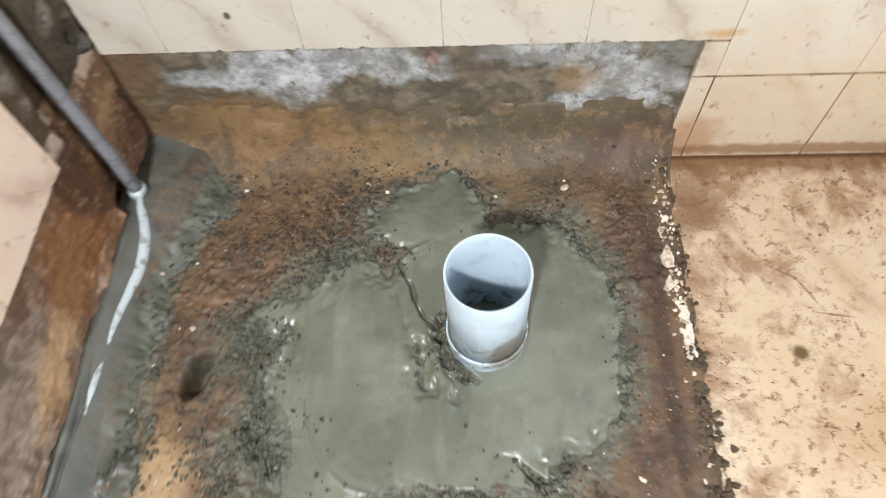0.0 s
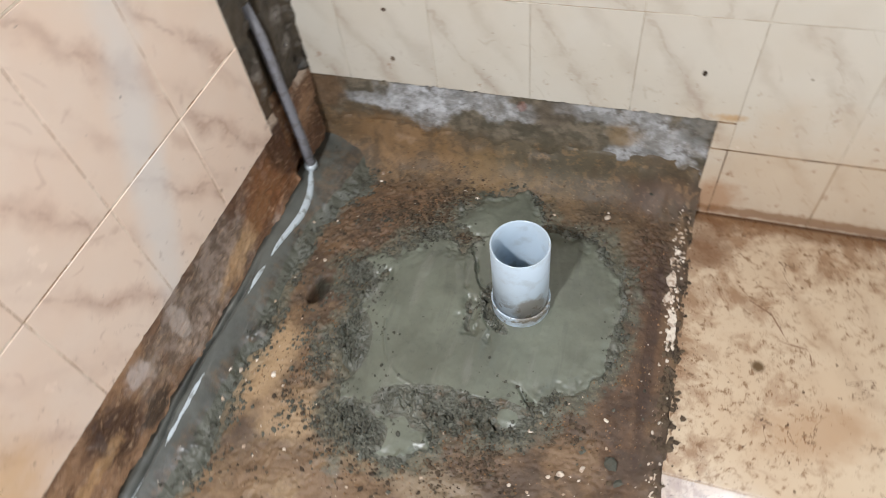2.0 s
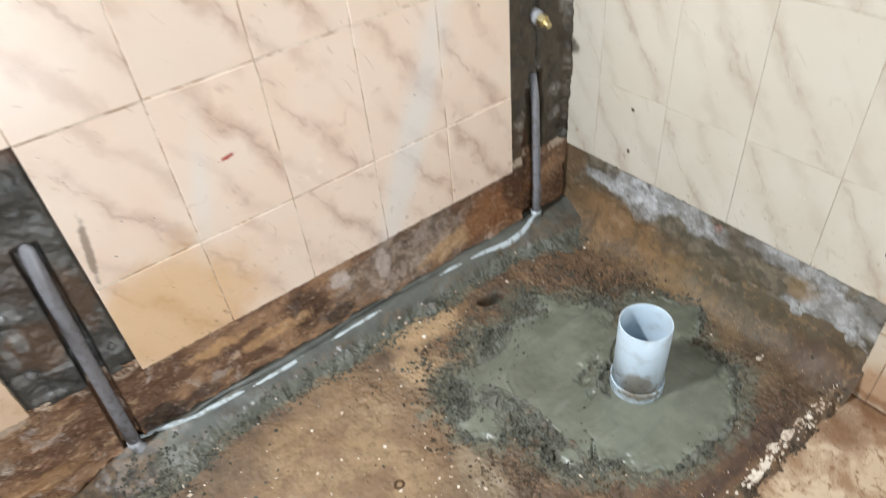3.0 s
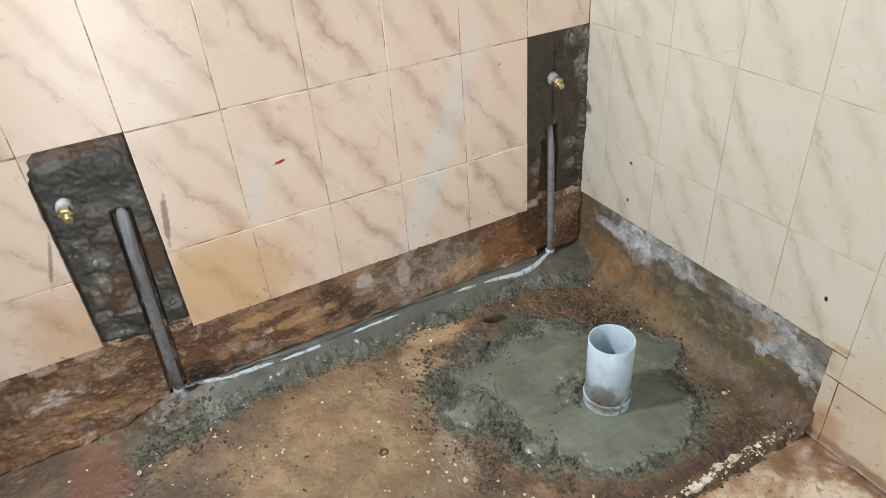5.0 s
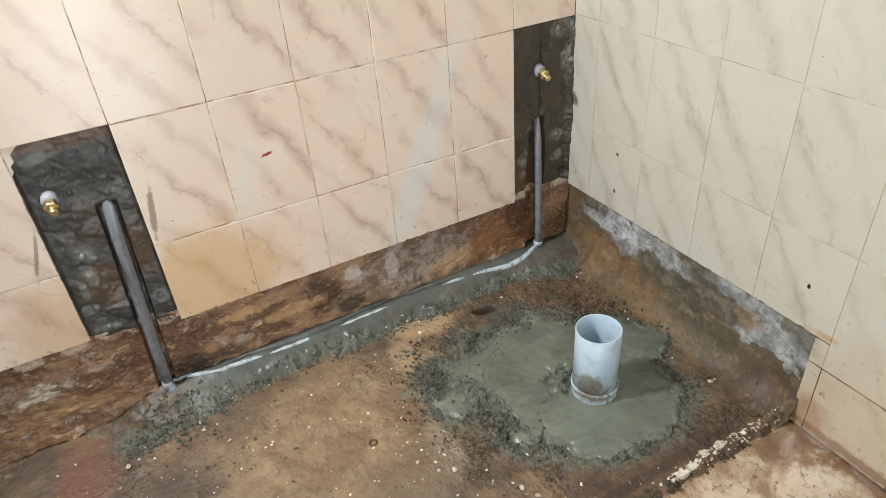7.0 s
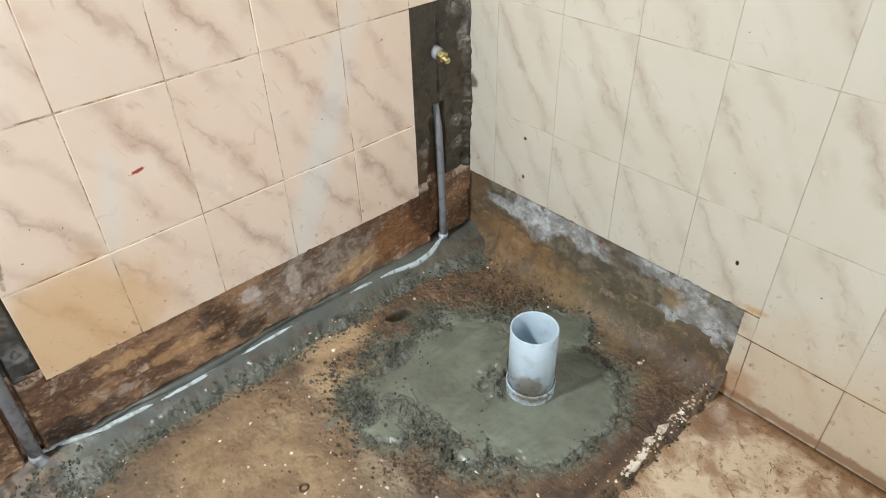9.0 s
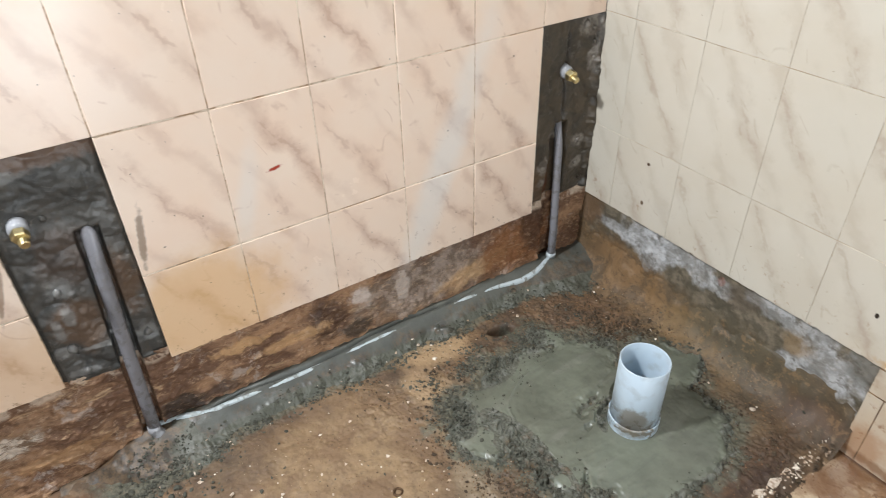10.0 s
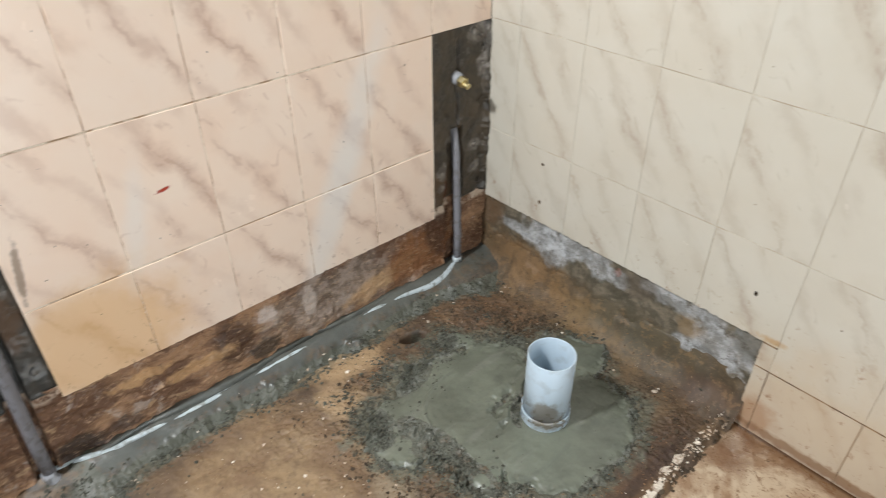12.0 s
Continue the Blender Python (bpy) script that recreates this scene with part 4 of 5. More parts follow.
def tile_mesh(w, h, mat, jag=(), thick=0.008):
    """A glazed tile in its own plane, face at z = 0, with eased edges; jag: which of its edges are broken (b, l, r)."""
    key = (round(w, 4), round(h, 4), mat.name, tuple(jag))
    if key in tile_meshes and not jag:
        return tile_meshes[key]
    rng = random.Random(len(tile_meshes) * 7 + 5)
    out = []

    def side(a, b, rough):
        n = 26 if rough else 1
        for i in range(n):
            t = i / n
            p = [a[0] + (b[0] - a[0]) * t, a[1] + (b[1] - a[1]) * t]
            if rough and i:
                k = rng.uniform(-0.0009, 0.0009) + (rng.uniform(0.001, 0.004) if rng.random() < 0.07 else 0)
                nx, ny = -(b[1] - a[1]), b[0] - a[0]
                q = math.hypot(nx, ny)
                p = [p[0] + nx / q * k, p[1] + ny / q * k]
            out.append(p)

    c = [(-w / 2, -h / 2), (w / 2, -h / 2), (w / 2, h / 2), (-w / 2, h / 2)]
    for i, edge in enumerate("brtl"):
        side(c[i], c[(i + 1) % 4], edge in jag)
    n, e = len(out), 0.0012 if mat is tile_left else 0.0005
    inner = [(x - e * (1 if x > 0 else -1) * (abs(x) > w / 2 - 0.008), y - e * (1 if y > 0 else -1) * (abs(y) > h / 2 - 0.008)) for x, y in out]
    verts = [(x, y, 0) for x, y in inner] + [(x, y, -e) for x, y in out] + [(x, y, -thick) for x, y in out]
    faces = [tuple(range(n))]
    for ring in (0, 1):
        for i in range(n):
            j = (i + 1) % n
            faces.append((ring * n + i, (ring + 1) * n + i, (ring + 1) * n + j, ring * n + j))
    me = mesh_from("tile", verts, faces, mat)
    tile_meshes[key + ((len(tile_meshes),) if jag else ())] = me
    return me


def lay_tile(parent, axes, origin, a0, a1, b0, b1, mat, jag=(), joint=0.0022, sink=0.0):
    """A tile over the stretch a0..a1, b0..b1 of a plane, a hair out of true."""
    w, h = a1 - a0 - joint * 0.8, b1 - b0 - joint * 1.3
    ob = new("tile", tile_mesh(w, h, mat, jag))
    ob.parent = parent
    m = frame_to(origin, *axes)
    d = random.uniform(-0.0004, 0.0002)
    ob.matrix_basis = m @ pose((a0 + a1) / 2, (b0 + b1) / 2, d - sink, random.uniform(-1, 1) * 0.12, random.uniform(-1, 1) * 0.12, random.uniform(-1, 1) * 0.05)
    return ob


ROOM_X, ROOM_Y, ROOM_Z, DADO = 1.80, -1.90, 2.60, 1.665

wall_left = tagged(boxes_ob("wall_left", [(-0.20, -0.06, ROOM_Y - 0.15, 0.20, -0.10, ROOM_Z)], paint), "wall with warm cream marble-print tiles, its foot stripped", "wall", kind="structure")
boxes_ob("grout_bed", [
    (-0.0605, -0.0013, -1.198, -0.202, 0.252, 0.764), (-0.0605, -0.0013, ROOM_Y, -1.402, 0.276, 0.764),
    (-0.0605, -0.0013, ROOM_Y, -0.0005, 0.768, DADO)], grout, wall_left)
boxes_ob("painted_face", [(-0.0605, -0.004, ROOM_Y, 0.0, DADO, ROOM_Z)], paint, wall_left)

wall_back = tagged(boxes_ob("wall_back", [
    (-0.06, 1.20, 0.06, 0.20, -0.10, ROOM_Z), (1.60, ROOM_X + 0.15, 0.06, 0.20, -0.10, ROOM_Z),
    (1.20, 1.60, 0.06, 0.20, -0.10, 1.78), (1.20, 1.60, 0.06, 0.20, 2.18, ROOM_Z)], paint), "wall with cream marble-print tiles, its foot stripped", "wall", kind="structure")
boxes_ob("grout_bed", [
    (0.001, 0.866, 0.0013, 0.0605, 0.256, 0.470), (0.868, ROOM_X, 0.0013, 0.0605, -0.03, 0.470), (0.001, ROOM_X, 0.0013, 0.0605, 0.470, DADO)], grout_dull, wall_back)
boxes_ob("dirty_joint_line", [(0.868, ROOM_X, -0.0012, 0.002, 0.1751, 0.1769), (0.868, 0.8995, -0.0012, 0.002, 0.2440, 0.2464)] + [(x - 0.0008, x + 0.0008, -0.0006, 0.002, -0.016, 0.174) for x in (0.9, 1.1, 1.3, 1.5)], grout_dark, wall_back)
boxes_ob("painted_face", [
    (0.0, 1.20, 0.004, 0.0605, DADO, ROOM_Z), (1.60, ROOM_X, 0.004, 0.0605, DADO, ROOM_Z),
    (1.20, 1.60, 0.004, 0.0605, DADO, 1.78), (1.20, 1.60, 0.004, 0.0605, 2.18, ROOM_Z)], paint, wall_back)
# unseen wall; its opening only lets the added side fill in
tagged(boxes_ob("wall_right", [
    (ROOM_X, ROOM_X + 0.15, -0.90, 0.06, -0.10, ROOM_Z), (ROOM_X, ROOM_X + 0.15, ROOM_Y - 0.15, -1.60, -0.10, ROOM_Z),
    (ROOM_X, ROOM_X + 0.15, -1.60, -0.90, 2.05, ROOM_Z)], paint), "unseen plain grey wall with an assumed opening for the side fill", "wall", kind="structure")
tagged(boxes_ob("wall_front", [
    (-0.06, -0.04, ROOM_Y - 0.15, ROOM_Y, -0.10, ROOM_Z), (0.36, ROOM_X, ROOM_Y - 0.15, ROOM_Y, -0.10, ROOM_Z),
    (-0.04, 0.36, ROOM_Y - 0.15, ROOM_Y, -0.10, 1.72), (-0.04, 0.36, ROOM_Y - 0.15, ROOM_Y, 2.46, ROOM_Z)], paint), "unseen plain grey plastered wall with a high vent opening", "wall", kind="structure")
tagged(boxes_ob("ceiling", [(-0.20, ROOM_X + 0.15, ROOM_Y - 0.15, 0.20, ROOM_Z, ROOM_Z + 0.12)], ceiling_paint), "unseen plain grey plastered ceiling", "ceiling", kind="structure")

# stripped foot of the tiled wall, with the two chases for the risers
RISER_R_Y, RISER_L_Y = -0.110, -1.272


def chase(y, z, mid, top, half=0.0190, deep=0.034):
    edge = half * (1 + 0.03 * np.sin(z * 23))
    return deep * (1 - smooth(np.abs(y - mid), edge, edge + 0.004)) * (1 - smooth(z, top - 0.03, top))


def riser_l_mid(z):
    return -1.284 + 0.045 * np.clip(z - 0.05, 0, 0.6)


def left_depth(y, z, relief, seed):
    x = LEFT_DEEP + relief * fbm(y, z, 0.07, seed, 4, 0.6) + 0.35 * relief * vnoise(y, z, 0.009, seed + 9)
    side = RISER_R_Y - 0.018 - 0.012 * (1 - smooth(z, 0.26, 0.46))
    return x - np.maximum(chase(y, z, RISER_R_Y, 0.50), chase(y, z, side, 0.46, 0.014, 0.026)) - chase(y, z, riser_l_mid(z), 0.60)


ys, zs = np.arange(ROOM_Y, 0.021, 0.0022), np.arange(-0.02, 0.2741, 0.0022)
BY, BZ = np.meshgrid(ys, zs, indexing="ij")
BX = left_depth(BY, BZ, 0.0060, 131) + 0.0022 * fbm(BY, BZ * 2.2, 0.03, 141, 4, 0.65) - 0.004 * smooth(-BZ, -0.12, -0.02)
BX = BX + 0.006 * (lumps(BY + 0.010 * vnoise(BY, BZ, 0.03, 147), BZ * 1.9 + 0.01 * vnoise(BY, BZ, 0.05, 148), 0.060, 143) - 0.35) * smooth(vnoise(BY, BZ, 0.09, 145), -0.2, 0.5)
BX = np.minimum(BX, -0.0035)
tagged(sheet("plaster_band", BY * 0 + BX, BY, BZ, band_left_mat), "rough stained brown plaster where the bottom tiles were removed", "plaster", kind="structure")


def cement_patch(name, y0, y1, z0, z1, seed, label, knobs, corner=False):
    """Cement render filled in where tiles are missing; knobs: (y, z, size) of lumps that stand out of it."""
    ys, zs = np.linspace(y0, y1, round((y1 - y0) / 0.002) + 1), np.linspace(z0, z1, round((z1 - z0) / 0.002) + 1)
    A, B = np.meshgrid(ys, zs, indexing="ij")
    rim = np.minimum(np.minimum(A - y0, y1 - A), np.minimum(B - z0, z1 - B))
    X = left_depth(A, B, 0.0026, seed) + 0.004 * fbm(A, B, 0.10, seed + 3, 3) + 0.0055 * lumps(A + 0.02 * vnoise(A, B, 0.05, seed + 15), B * 1.5 + 0.015 * vnoise(A, B, 0.04, seed + 17), 0.07, seed + 13) + 0.001
    X = np.minimum(X - 0.006 * (1 - smooth(rim, 0.0, 0.008)), -0.0045)
    if corner:
        X = X - 0.010 * np.exp(-((A + 0.108 + 0.006 * vnoise(A * 0, B, 0.07, seed + 9)) / 0.0045) ** 2) * smooth(B, 0.48, 0.52) * (1 - smooth(B, 0.70, 0.76))
        X = X + 0.004 * lumps(A, B, 0.05, seed + 11) * smooth(A, -0.06, -0.02)
        X = X + 0.012 * smooth(A + 0.004 * fbm(A, B, 0.03, seed + 5, 3), -0.022, 0.0)
    thing = tagged(empty(name, (0, y0, z0)), label, "cement patch")
    face = sheet("render_face", X, A - y0, B - z0, patch_mat, parent=thing)
    rng = random.Random(seed)
    for y, z, size in knobs:
        i, j = int(np.argmin(np.abs(ys - y))), int(np.argmin(np.abs(zs - z)))
        vs, fs = lump(rng, size, 0.8, 0.3)
        ob = new("cement_lump", mesh_from("cement_lump", [(v.z * 0.6, v.x, v.y) for v in vs], [f[::-1] for f in fs], patch_mat, True))
        ob.parent = thing
        ob.location = (float(X[i, j]) + 0.0008, y - y0, z - z0)
    return thing


cement_patch("cement_patch", -1.401, -1.199, 0.256, 0.7665, 151, "dark grey cement patch with a brass plug and riser pipe",
             ((-1.318, 0.634, 0.013), (-1.345, 0.480, 0.022), (-1.362, 0.345, 0.024), (-1.225, 0.322, 0.020), (-1.352, 0.286, 0.018)))


def tile_fragment(place, outline, mat):
    """A broken bit of tile left on the wall."""
    n = len(outline)
    verts = [(0.0, a, b) for a, b in outline] + [(-0.007, a, b) for a, b in outline]
    faces = [tuple(range(n))] + [(i, n + i, n + (i + 1) % n, (i + 1) % n) for i in range(n)]
    ob = new("tile_fragment", mesh_from("tile_fragment", verts, faces, mat))
    ob.location = place
    return tagged(ob, "broken bit of cream tile beside the dark cement patch", "tile fragment")


tile_fragment((-0.002, -1.400, 0.764), [(0.0, -0.060), (0.006, -0.052), (0.005, -0.040), (0.014, -0.031), (0.013, -0.016), (0.024, -0.006), (0.030, -0.001), (0.0, -0.001)], tile_left)
cement_patch("cement_patch", -0.201, 0.012, 0.262, 0.7665, 171, "dark grey cement patch in the corner round a riser pipe",
             ((-0.050, 0.740, 0.024), (-0.028, 0.728, 0.018), (-0.018, 0.690, 0.018), (-0.015, 0.650, 0.016), (-0.044, 0.422, 0.020), (-0.046, 0.354, 0.020), (-0.020, 0.300, 0.018)), True)

# stripped foot of the other wall
xs, zs = np.arange(-0.02, 0.8721, 0.0026), np.arange(-0.02, 0.2601, 0.0026)
CX, CZ = np.meshgrid(xs, zs, indexing="ij")
CY = BACK_DEEP + 0.0042 * fbm(CX, CZ, 0.08, 191, 4, 0.6) + 0.001 * vnoise(CX, CZ, 0.009, 199)
CY = np.maximum(CY, 0.0035)
tagged(sheet("render_band", CX, CY, CZ, band_back_mat), "grey cement render with flaking whitewash and brown damp", "plaster", kind="structure")

# ---- drain pipe ----
drain = tagged(empty("drain_pipe", (PIPE_X, PIPE_Y, 0.0)), "short upright pale grey PVC drain pipe in fresh mortar", "pipe")
R = 0.0550
part("pipe", lathe([(R - 0.0036, -0.02), (R - 0.0036, 0.2055), (R - 0.0028, 0.2068), (R - 0.0010, 0.2072), (R, 0.2062), (R, -0.02), (R - 0.0036, -0.02)], 96), pvc_white, drain, "", True)
part("collar", lathe([(R + 0.0006, -0.02), (R + 0.0006, 0.0395), (R + 0.0024, 0.0402), (R + 0.0040, 0.0385), (R + 0.0040, 0.032), (R + 0.0033, 0.030), (R + 0.0033, -0.02)], 96), pvc_white, drain, "mortar-smeared coupling collar", True)

# ---- risers, conduit and plugs ----
riser = tagged(empty("riser_pipe", (-0.004, RISER_R_Y, 0.04)), "dusty grey PVC riser pipe in a wall chase beside the corner", "pipe")
part("pipe", tube([(0, 0, -0.03), (0, 0.001, 0.10), (-0.003, -0.001, 0.25), (-0.006, -0.002, 0.38), (-0.020, -0.001, 0.47)], [0.0118, 0.0118, 0.0116, 0.0112, 0.0095], 20), pvc_grey, riser, "", True)
part("elbow", tube([(0, 0, 0.028), (0.0, 0, 0.012), (0.003, -0.004, 0.0), (0.006, -0.014, -0.008)], [0.0148, 0.0152, 0.0152, 0.0145], 20), pvc_conduit, riser, "pale elbow joint at its foot", True)
riser = tagged(empty("riser_pipe", (-0.006, -1.284, 0.05)), "grey PVC riser pipe in an open chase of the cement patch", "pipe")
part("pipe", tube([(0, 0, -0.04), (0, 0.005, 0.12), (-0.001, 0.013, 0.30), (-0.004, 0.021, 0.46), (-0.012, 0.0245, 0.53), (-0.030, 0.026, 0.565)], 0.0132, 20), pvc_grey, riser, "", True)
part("elbow", tube([(0, 0.001, 0.022), (0, 0, 0.008), (0.004, 0.004, -0.004), (0.006, 0.014, -0.010)], [0.0140, 0.0146, 0.0146, 0.0138], 20), socket_grey, riser, "pale elbow joint at its foot", True)

# the conduit shows where the mortar thins: (from, to) along y
SHOWN = [(-1.34, -1.020), (-1.037, -0.862), (-0.842, -0.632), (-0.500, -0.372), (-0.385, -0.02)]


def conduit_x(y):
    return 0.006 + 0.012 * math.exp(-((y + 0.22) / 0.09) ** 2) - 0.022 * math.exp(-((y + 0.09) / 0.05) ** 2) - 0.034 * math.exp(-((y + 1.29) / 0.085) ** 2)


def conduit_r(y):
    return 0.0062 + 0.0050 * float(smooth(np.float64(y), -0.36, -0.20)) + 0.0022 * float(smooth(np.float64(-y), 1.10, 1.22))


def conduit_points():
    pts = []
    n = 400
    for i in range(n + 1):
        y = -1.276 + (1.276 - 0.112) * i / n
        show = max(min(smooth(np.float64(y), a - 0.012, a + 0.060), 1 - smooth(np.float64(y), b - 0.060, b + 0.012)) for a, b in SHOWN)
        thick = 0.0045 if y < -1.10 else (0.0014 if y > -0.38 or y < -1.04 else 0.0003)
        thick += 0.0005 * float(vnoise(np.float64(y), np.float64(0.0), 0.014, 301)) + 0.0004 * float(vnoise(np.float64(y), np.float64(0.0), 0.05, 303))
        x = conduit_x(y) + 0.0008 * float(vnoise(np.float64(y), np.float64(0.0), 0.03, 305))
        top = float(strip_height(np.array([[x]]), np.array([[y]]))[0][0, 0]) - 0.004 + (0.004 + thick) * float(show)
        pts.append((x, y, top - conduit_r(y)))
    return pts


def evened(pts, reach=7):
    """The same points with their heights and sideways sway averaged over their neighbours."""
    out = []
    for i, (x, y, z) in enumerate(pts):
        near = pts[max(0, i - reach):i + reach + 1]
        out.append((sum(p[0] for p in near) / len(near), y, sum(p[2] for p in near) / len(near)))
    return out


run = tagged(empty("conduit_pipe", (0, 0, 0)), "pale PVC conduit showing in stretches through the mortar fillet", "pipe")
way = evened(conduit_points())
part("pipe", tube(way, [conduit_r(p[1]) for p in way], 20), pvc_conduit, run, "", True)


def plug(place, sag, spin, label):
    """A threaded socket with a brass plug that points into the room."""
    ob = tagged(empty("water_outlet", place), label, "water outlet")
    turn = pose(0, 0, 0, 0, 90 + sag, 0) @ Matrix.Scale(1.35, 4)
    bm = lathe([(0.0085, -0.012), (0.0085, 0.009), (0.0100, 0.007), (0.0122, 0.006), (0.0126, 0.004), (0.0126, -0.012)], 32)
    bm.transform(turn)
    part("socket", bm, socket_grey, ob, "grey plastic socket", True)
    bm = lathe([(0.0001, 0.021), (0.0098, 0.021), (0.0110, 0.019), (0.0110, 0.009), (0.0080, 0.007)], 6)
    bm.transform(turn @ pose(0, 0, 0, 0, 0, spin))
    part("hex_plug", bm, brass, ob, "brass hexagonal plug")
    bm = lathe([(0.0001, 0.031), (0.0056, 0.031), (0.0066, 0.029), (0.0066, 0.020)], 12)
    bm.transform(turn @ pose(0.001, 0.001, 0, 0, 4, spin))
    part("plug_head", bm, brass, ob)
    return ob


plug((-0.006, -0.112, 0.632), 12, 10, "brass plug in a grey socket on the corner cement patch")
plug((-0.006, -1.357, 0.634), 14, 25, "brass plug in a grey socket on the dark cement patch")


# ---- loose bits ----
def surface(x, y):
    """The highest of screed and mortar at places given as arrays."""
    z = screed_height(x, y)
    z = np.where(x > 0.872, -0.0145, z)
    in_patch = (x > 0.10) & (x < 0.82) & (y > -0.78) & (y < 0.0)
    z = np.where(in_patch, np.maximum(z, patch_height(x, y)[0]), z)
    in_strip = (x > -0.03) & (x < 0.21) & (y > -1.5)
    return np.where(in_strip, np.maximum(z, strip_height(x, y)[0]), z)


def scatter(name, n, density, sizes, mat, seed, label, box, flat=0.7, power=3.0):
    """Many small stones as one stuff object, thinned by a density from 0 to 1."""
    gen, rng = np.random.default_rng(seed), random.Random(seed)
    shapes = [lump(rng, 1.0, flat, 0.42) for _ in range(24)]
    x, y = gen.uniform(box[0], box[1], n * 60), gen.uniform(box[2], box[3], n * 60)
    keep = (gen.random(n * 60) < density(x, y)) & (np.hypot(x - PIPE_X, y - PIPE_Y) > 0.064)
    x, y = x[keep][:n], y[keep][:n]
    size = sizes[0] + (sizes[1] - sizes[0]) * gen.random(len(x)) ** power
    z = surface(x, y) + size * flat * 0.20
    turn = gen.uniform(0, 6.283, len(x))
    verts, faces = [], []
    for i in range(len(x)):
        vs, fs = shapes[i % 24]
        c, s, k = math.cos(turn[i]) * size[i], math.sin(turn[i]) * size[i], len(verts)
        verts += [(v.x * c - v.y * s + x[i], v.x * s + v.y * c + y[i], v.z * size[i] + z[i]) for v in vs]
        faces += [(k + p, k + q, k + r) for p, q, r in fs]
    ob = new(name, mesh_from(name, verts, faces, mat))
    return tagged(ob, label, "rubble", kind="stuff")


def crumb_density(x, y):
    d = patch_inside(x, y)
    edge = np.exp(-((d + 0.004) / 0.008) ** 2) * 0.55 * smooth(vnoise(x, y, 0.05, 211), -0.3, 0.5)
    zone = clump_zone(x, y) ** 1.1 * np.where(d > 0.03, 0.35, 1.0) * smooth(vnoise(x, y, 0.03, 223), -0.5, 0.4)
    trodden = np.exp(-(((x - 0.115) / 0.045) ** 2 + ((y + 0.61) / 0.09) ** 2) ** 2)
    return np.maximum(np.maximum(zone, edge), np.where(d > 0.015, 0.0008, 0.0025)) * (1 - 0.9 * trodden)


def edge_density(x, y):
    return np.exp(-((x - 0.864) / 0.013) ** 2) * np.where((y > -0.57) & (y < -0.36), 1.0, 0.12) * smooth(vnoise(x, y, 0.02, 245), -0.6, 0.2)


def chip_density(x, y):
    return np.where(np.abs(x - 0.85) < 0.013, 0.7, np.where(y < -0.55, 0.10, 0.05)) * (1 - 0.97 * smooth(patch_inside(x, y), -0.01, 0.01)) * smooth(x - strip_edge(y), -0.06, 0.0)


scatter("mortar_crumbs", 7500, crumb_density, (0.0014, 0.0095), crumb_mat, 7, "loose grey crumbs of mortar round the fresh patch", (-0.01, 0.83, -1.45, 0.0), 0.7, 2.8)
scatter("edge_crumbs", 620, edge_density, (0.0016, 0.013), soil_crumb, 17, "dark mortar crumbs along the broken tile edge", (0.82, 0.90, -0.9, -0.02), 0.6, 2.0)
scatter("plaster_chips", 1000, chip_density, (0.0013, 0.0085), chip_mat, 23, "pale chips of plaster and grit on the screed", (0.02, 0.875, -1.6, -0.02), 0.5, 3.2)


def grain_density(x, y):
    away = 1 - smooth(patch_inside(x, y), -0.012, 0.0)
    off_strip = smooth(x - strip_edge(y), -0.01, 0.02)
    near = np.exp(-(np.hypot((x - 0.45) / 0.42, (y + 0.35) / 0.42)) ** 4)
    return away * off_strip * (0.10 + 0.9 * near) * (0.15 + 0.85 * smooth(fbm(x, y, 0.08, 231, 3), -0.3, 0.6))


def bedding_density(x, y):
    row = np.where((y > -0.38) & (y < -0.005) | (y < -0.57) & (y > -0.82), 1.0, 0.05)
    return row * np.exp(-((x - 0.850 - 0.004 * vnoise(x * 0, y, 0.03, 241)) / 0.008) ** 2) * smooth(vnoise(x * 0, y, 0.035, 243), -0.6, 0.2)


scatter("sand_grains", 6000, grain_density, (0.0010, 0.0046), grain_mat, 29, "coarse brown sand grains on the screed", (0.03, 0.84, -1.5, 0.0), 0.75, 3.0)
scatter("soil_crumbs", 2600, lambda x, y: grain_density(x, y) * smooth(crumbly(x, y), 0.25, 0.8), (0.0016, 0.0095), soil_crumb, 31, "dark earthy crumbs strewn on the broken screed", (0.05, 0.84, -1.5, -0.02), 0.7, 2.6)
scatter("bedding_chips", 150, bedding_density, (0.002, 0.009), chip_mat, 37, "broken whitish bedding chips along the tile edge", (0.82, 0.88, -0.85, -0.005), 0.4, 1.6)


def pebble(place, size, mat, seed, label, flat=0.7):
    rng = random.Random(seed)
    vs, fs = lump(rng, size, flat)
    z = float(surface(np.array([place[0]]), np.array([place[1]]))[0])
    ob = new("pebble", mesh_from("pebble", [tuple(v) for v in vs], fs, mat))
    ob.location = (place[0], place[1], z + size * flat * 0.3)
    return tagged(ob, label, "stone", "pebbles on the screed")


for k, (x, y, s) in enumerate(((0.216, -1.190, 0.012), (0.577, -0.760, 0.013), (0.693, -0.075, 0.013), (0.117, -1.242, 0.008), (0.162, -1.421, 0.017), (0.112, -0.328, 0.010), (0.052, -0.62, 0.011), (0.70, -0.66, 0.014), (0.735, -0.64, 0.011), (0.62, -0.70, 0.010))):
    pebble((x, y), s, chip_mat, 300 + k, "small white stone chip on the brown screed")
for k, (x, y, s) in enumerate(((0.136, -1.285, 0.016), (0.150, -1.300, 0.013), (0.160, -1.275, 0.012), (0.78, -0.62, 0.026), (0.795, -0.65, 0.02))):
    pebble((x, y), s, crumb_mat, 400 + k, "grey lump of dry mortar on the screed")

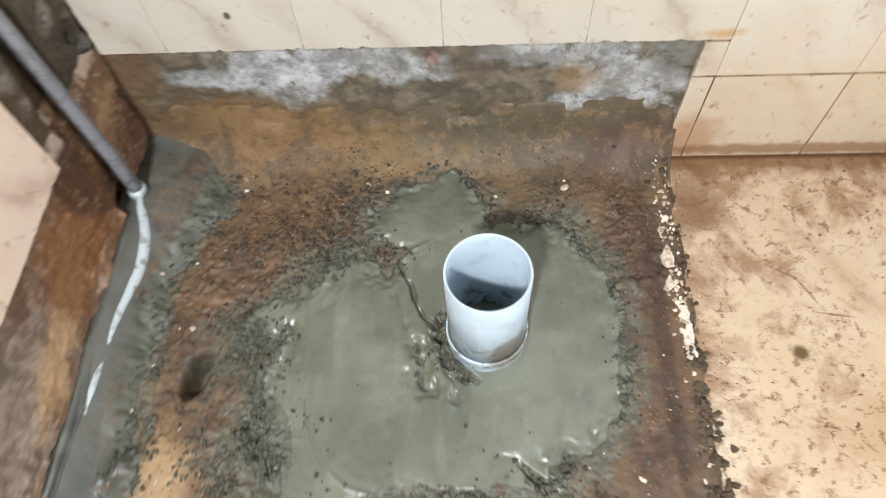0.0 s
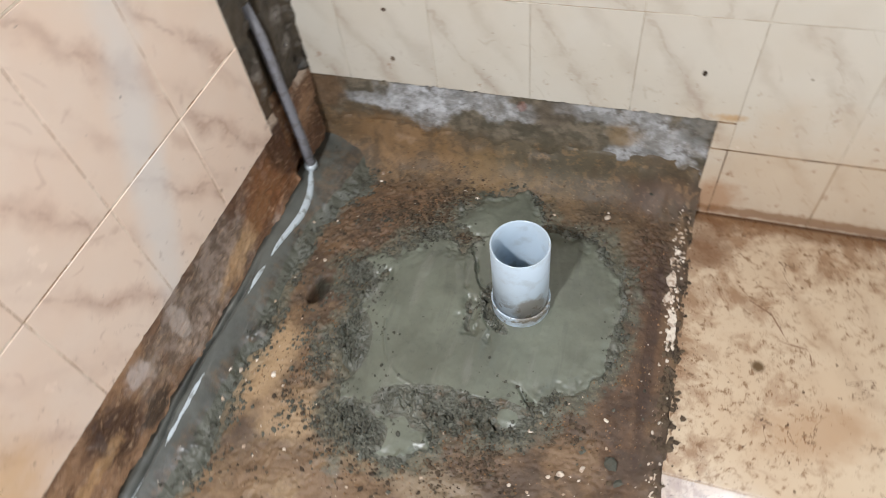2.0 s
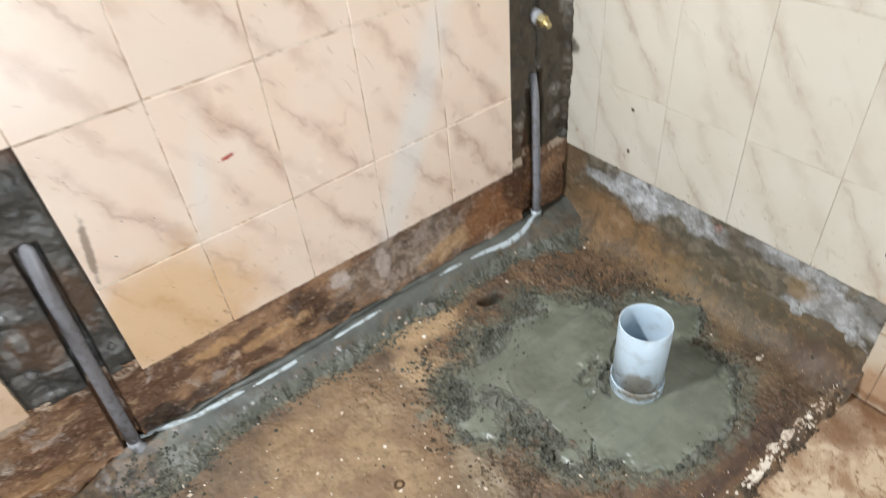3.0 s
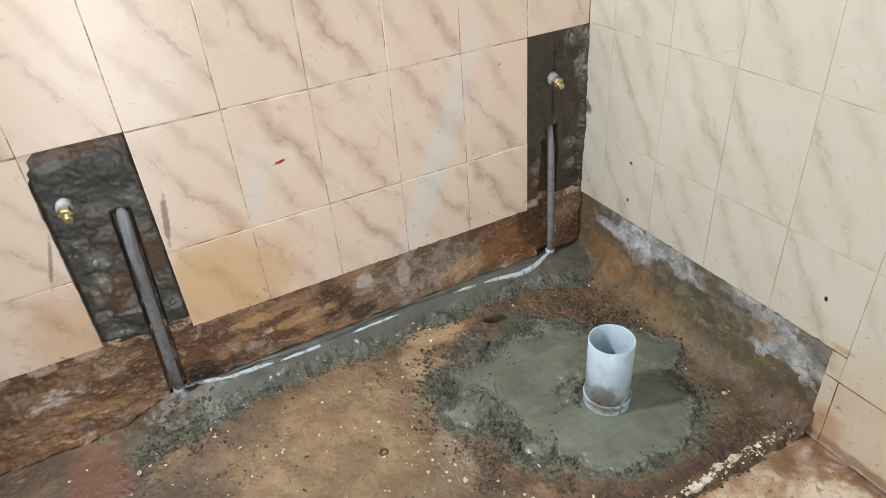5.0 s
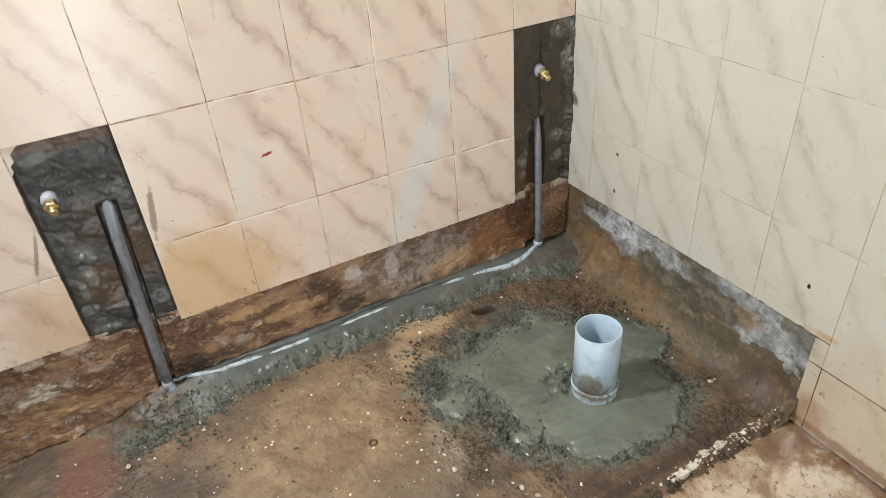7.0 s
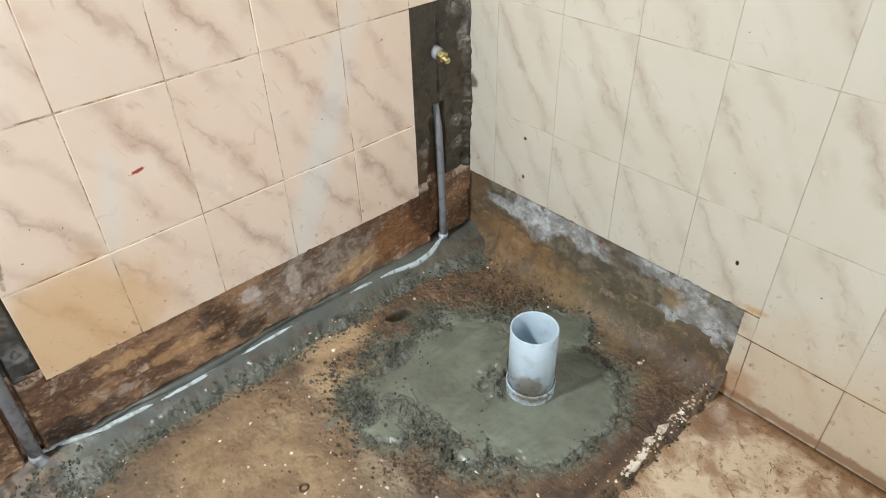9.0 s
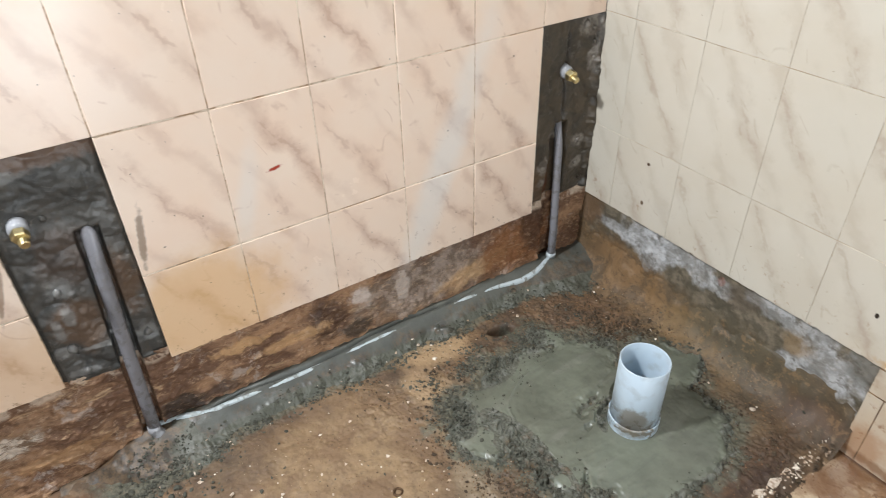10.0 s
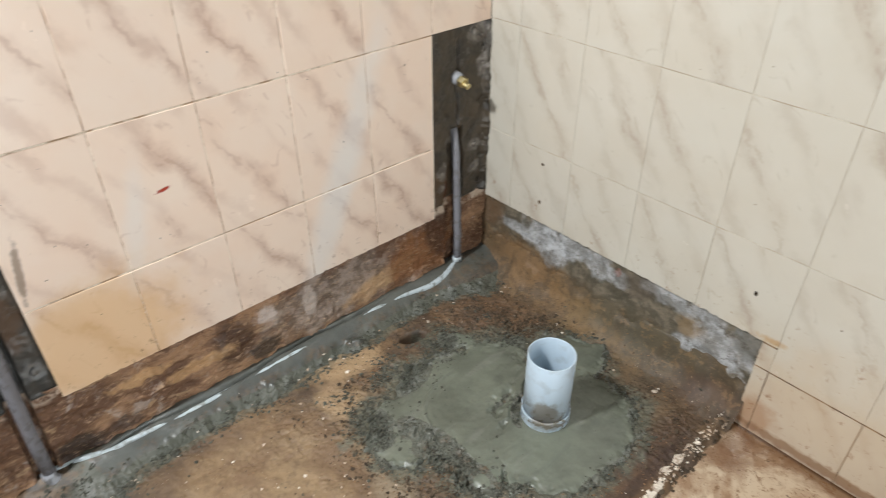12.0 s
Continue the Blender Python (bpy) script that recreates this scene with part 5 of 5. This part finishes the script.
# a small round metal ring pressed into the screed
ring = lathe([(0.0065, 0.0), (0.0072, 0.0035), (0.0095, 0.0042), (0.0112, 0.0028), (0.0115, 0.0), (0.0065, 0.0)], 28)
ob = part("metal_washer", ring, rusty, None, "", True)
ob.location = (0.408, -0.890, float(surface(np.array([0.408]), np.array([-0.890]))[0]) + 0.0005)
tagged(ob, "small rusty metal washer lying on the screed", "washer")


# broken white bedding along the edge of the tiled floor
def bedding(y0, y1, x0, x1, seed):
    """A flat broken slab of tile bedding with a ragged outline and a worn top."""
    A, B = np.meshgrid(np.arange(x0 - 0.012, x1 + 0.012, 0.0014), np.arange(y0 - 0.012, y1 + 0.012, 0.0014), indexing="ij")
    d = np.minimum(np.minimum(A - x0, x1 - A), np.minimum(B - y0, y1 - B))
    d = d + 0.006 * fbm(A, B, 0.026, seed, 4, 0.6) - 0.004 * smooth(vnoise(A, B, 0.018, seed + 7), 0.3, 0.6)
    Z = -0.018 + 0.0190 * smooth(d, -0.0020, 0.0016) + 0.0012 * fbm(A, B, 0.010, seed + 11, 3)
    ob = sheet("bedding_strip", A, B, Z, chip_mat, d > -0.0025, shade=False)
    return tagged(ob, "broken whitish tile bedding along the floor edge", "bedding", "broken bedding pieces")


for k, (y0, y1, x0, x1) in enumerate(((-0.265, -0.150, 0.834, 0.852), (-0.385, -0.285, 0.842, 0.862), (-0.135, -0.075, 0.842, 0.856), (-0.052, -0.006, 0.848, 0.866), (-0.70, -0.61, 0.848, 0.861))):
    bedding(y0, y1, x0, x1, 500 + k)

# ---- tiles of walls and floor ----
rows_left = [(0.462, 0.762), (0.762, 1.062), (1.062, 1.362), (1.362, DADO)]
for c in range(10):
    y1, y0 = -0.2 * c, max(-0.2 * c - 0.2, ROOM_Y)
    for r, (z0, z1) in enumerate(rows_left):
        if r == 0 and c in (0, 6):
            continue
        lay_tile(wall_left, LEFT_AXES, (0, 0, 0), y0, y1, z0, z1, tile_left, "r" if r == 0 and c == 7 else ())
    if c not in (0, 6):
        lay_tile(wall_left, LEFT_AXES, (0, 0, 0), y0, y1, 0.270 if c > 6 else 0.241, 0.462, tile_left, "br" if c == 7 else "b")

cols_back = [0.0, 0.1, 0.3, 0.5, 0.7, 0.9, 1.1, 1.3, 1.5, 1.7, ROOM_X]
rows_back = [(0.467, 0.767), (0.767, 1.067), (1.067, 1.367), (1.367, DADO)]
for a0, a1 in zip(cols_back, cols_back[1:]):
    for z0, z1 in rows_back:
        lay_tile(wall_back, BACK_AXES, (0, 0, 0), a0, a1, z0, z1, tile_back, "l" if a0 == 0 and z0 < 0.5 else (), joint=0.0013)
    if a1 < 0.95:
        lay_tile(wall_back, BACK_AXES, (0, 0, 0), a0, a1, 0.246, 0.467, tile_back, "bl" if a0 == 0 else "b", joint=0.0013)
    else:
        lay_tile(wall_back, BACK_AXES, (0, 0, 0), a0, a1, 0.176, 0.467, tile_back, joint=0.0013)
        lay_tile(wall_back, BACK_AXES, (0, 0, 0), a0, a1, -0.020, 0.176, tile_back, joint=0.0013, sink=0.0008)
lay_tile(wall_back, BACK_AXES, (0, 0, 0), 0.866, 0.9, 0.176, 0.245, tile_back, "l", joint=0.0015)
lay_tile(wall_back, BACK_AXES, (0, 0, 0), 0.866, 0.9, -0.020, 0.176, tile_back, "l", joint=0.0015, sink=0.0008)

tiled_floor = tagged(boxes_ob("tiled_floor", [(0.868, ROOM_X, ROOM_Y, 0.0005, -0.06, -0.0156)], dirty_joint), "cream marble-print floor tiles, stained brown and dirty", "floor", kind="structure")
floor_rows = (((0.0, -0.607), (0.866, 1.47, ROOM_X)), ((-0.607, -1.214), (0.866, 1.065, 1.67, ROOM_X)), ((-1.214, ROOM_Y), (0.866, 1.265, ROOM_X)))
for (b1, b0), cols in floor_rows:
    for a0, a1 in zip(cols, cols[1:]):
        lay_tile(tiled_floor, FLOOR_AXES, (0, 0, -0.014), a0, a1, b0, b1, floor_tile_mat, "l" if a0 < 0.9 else (), joint=0.0012)
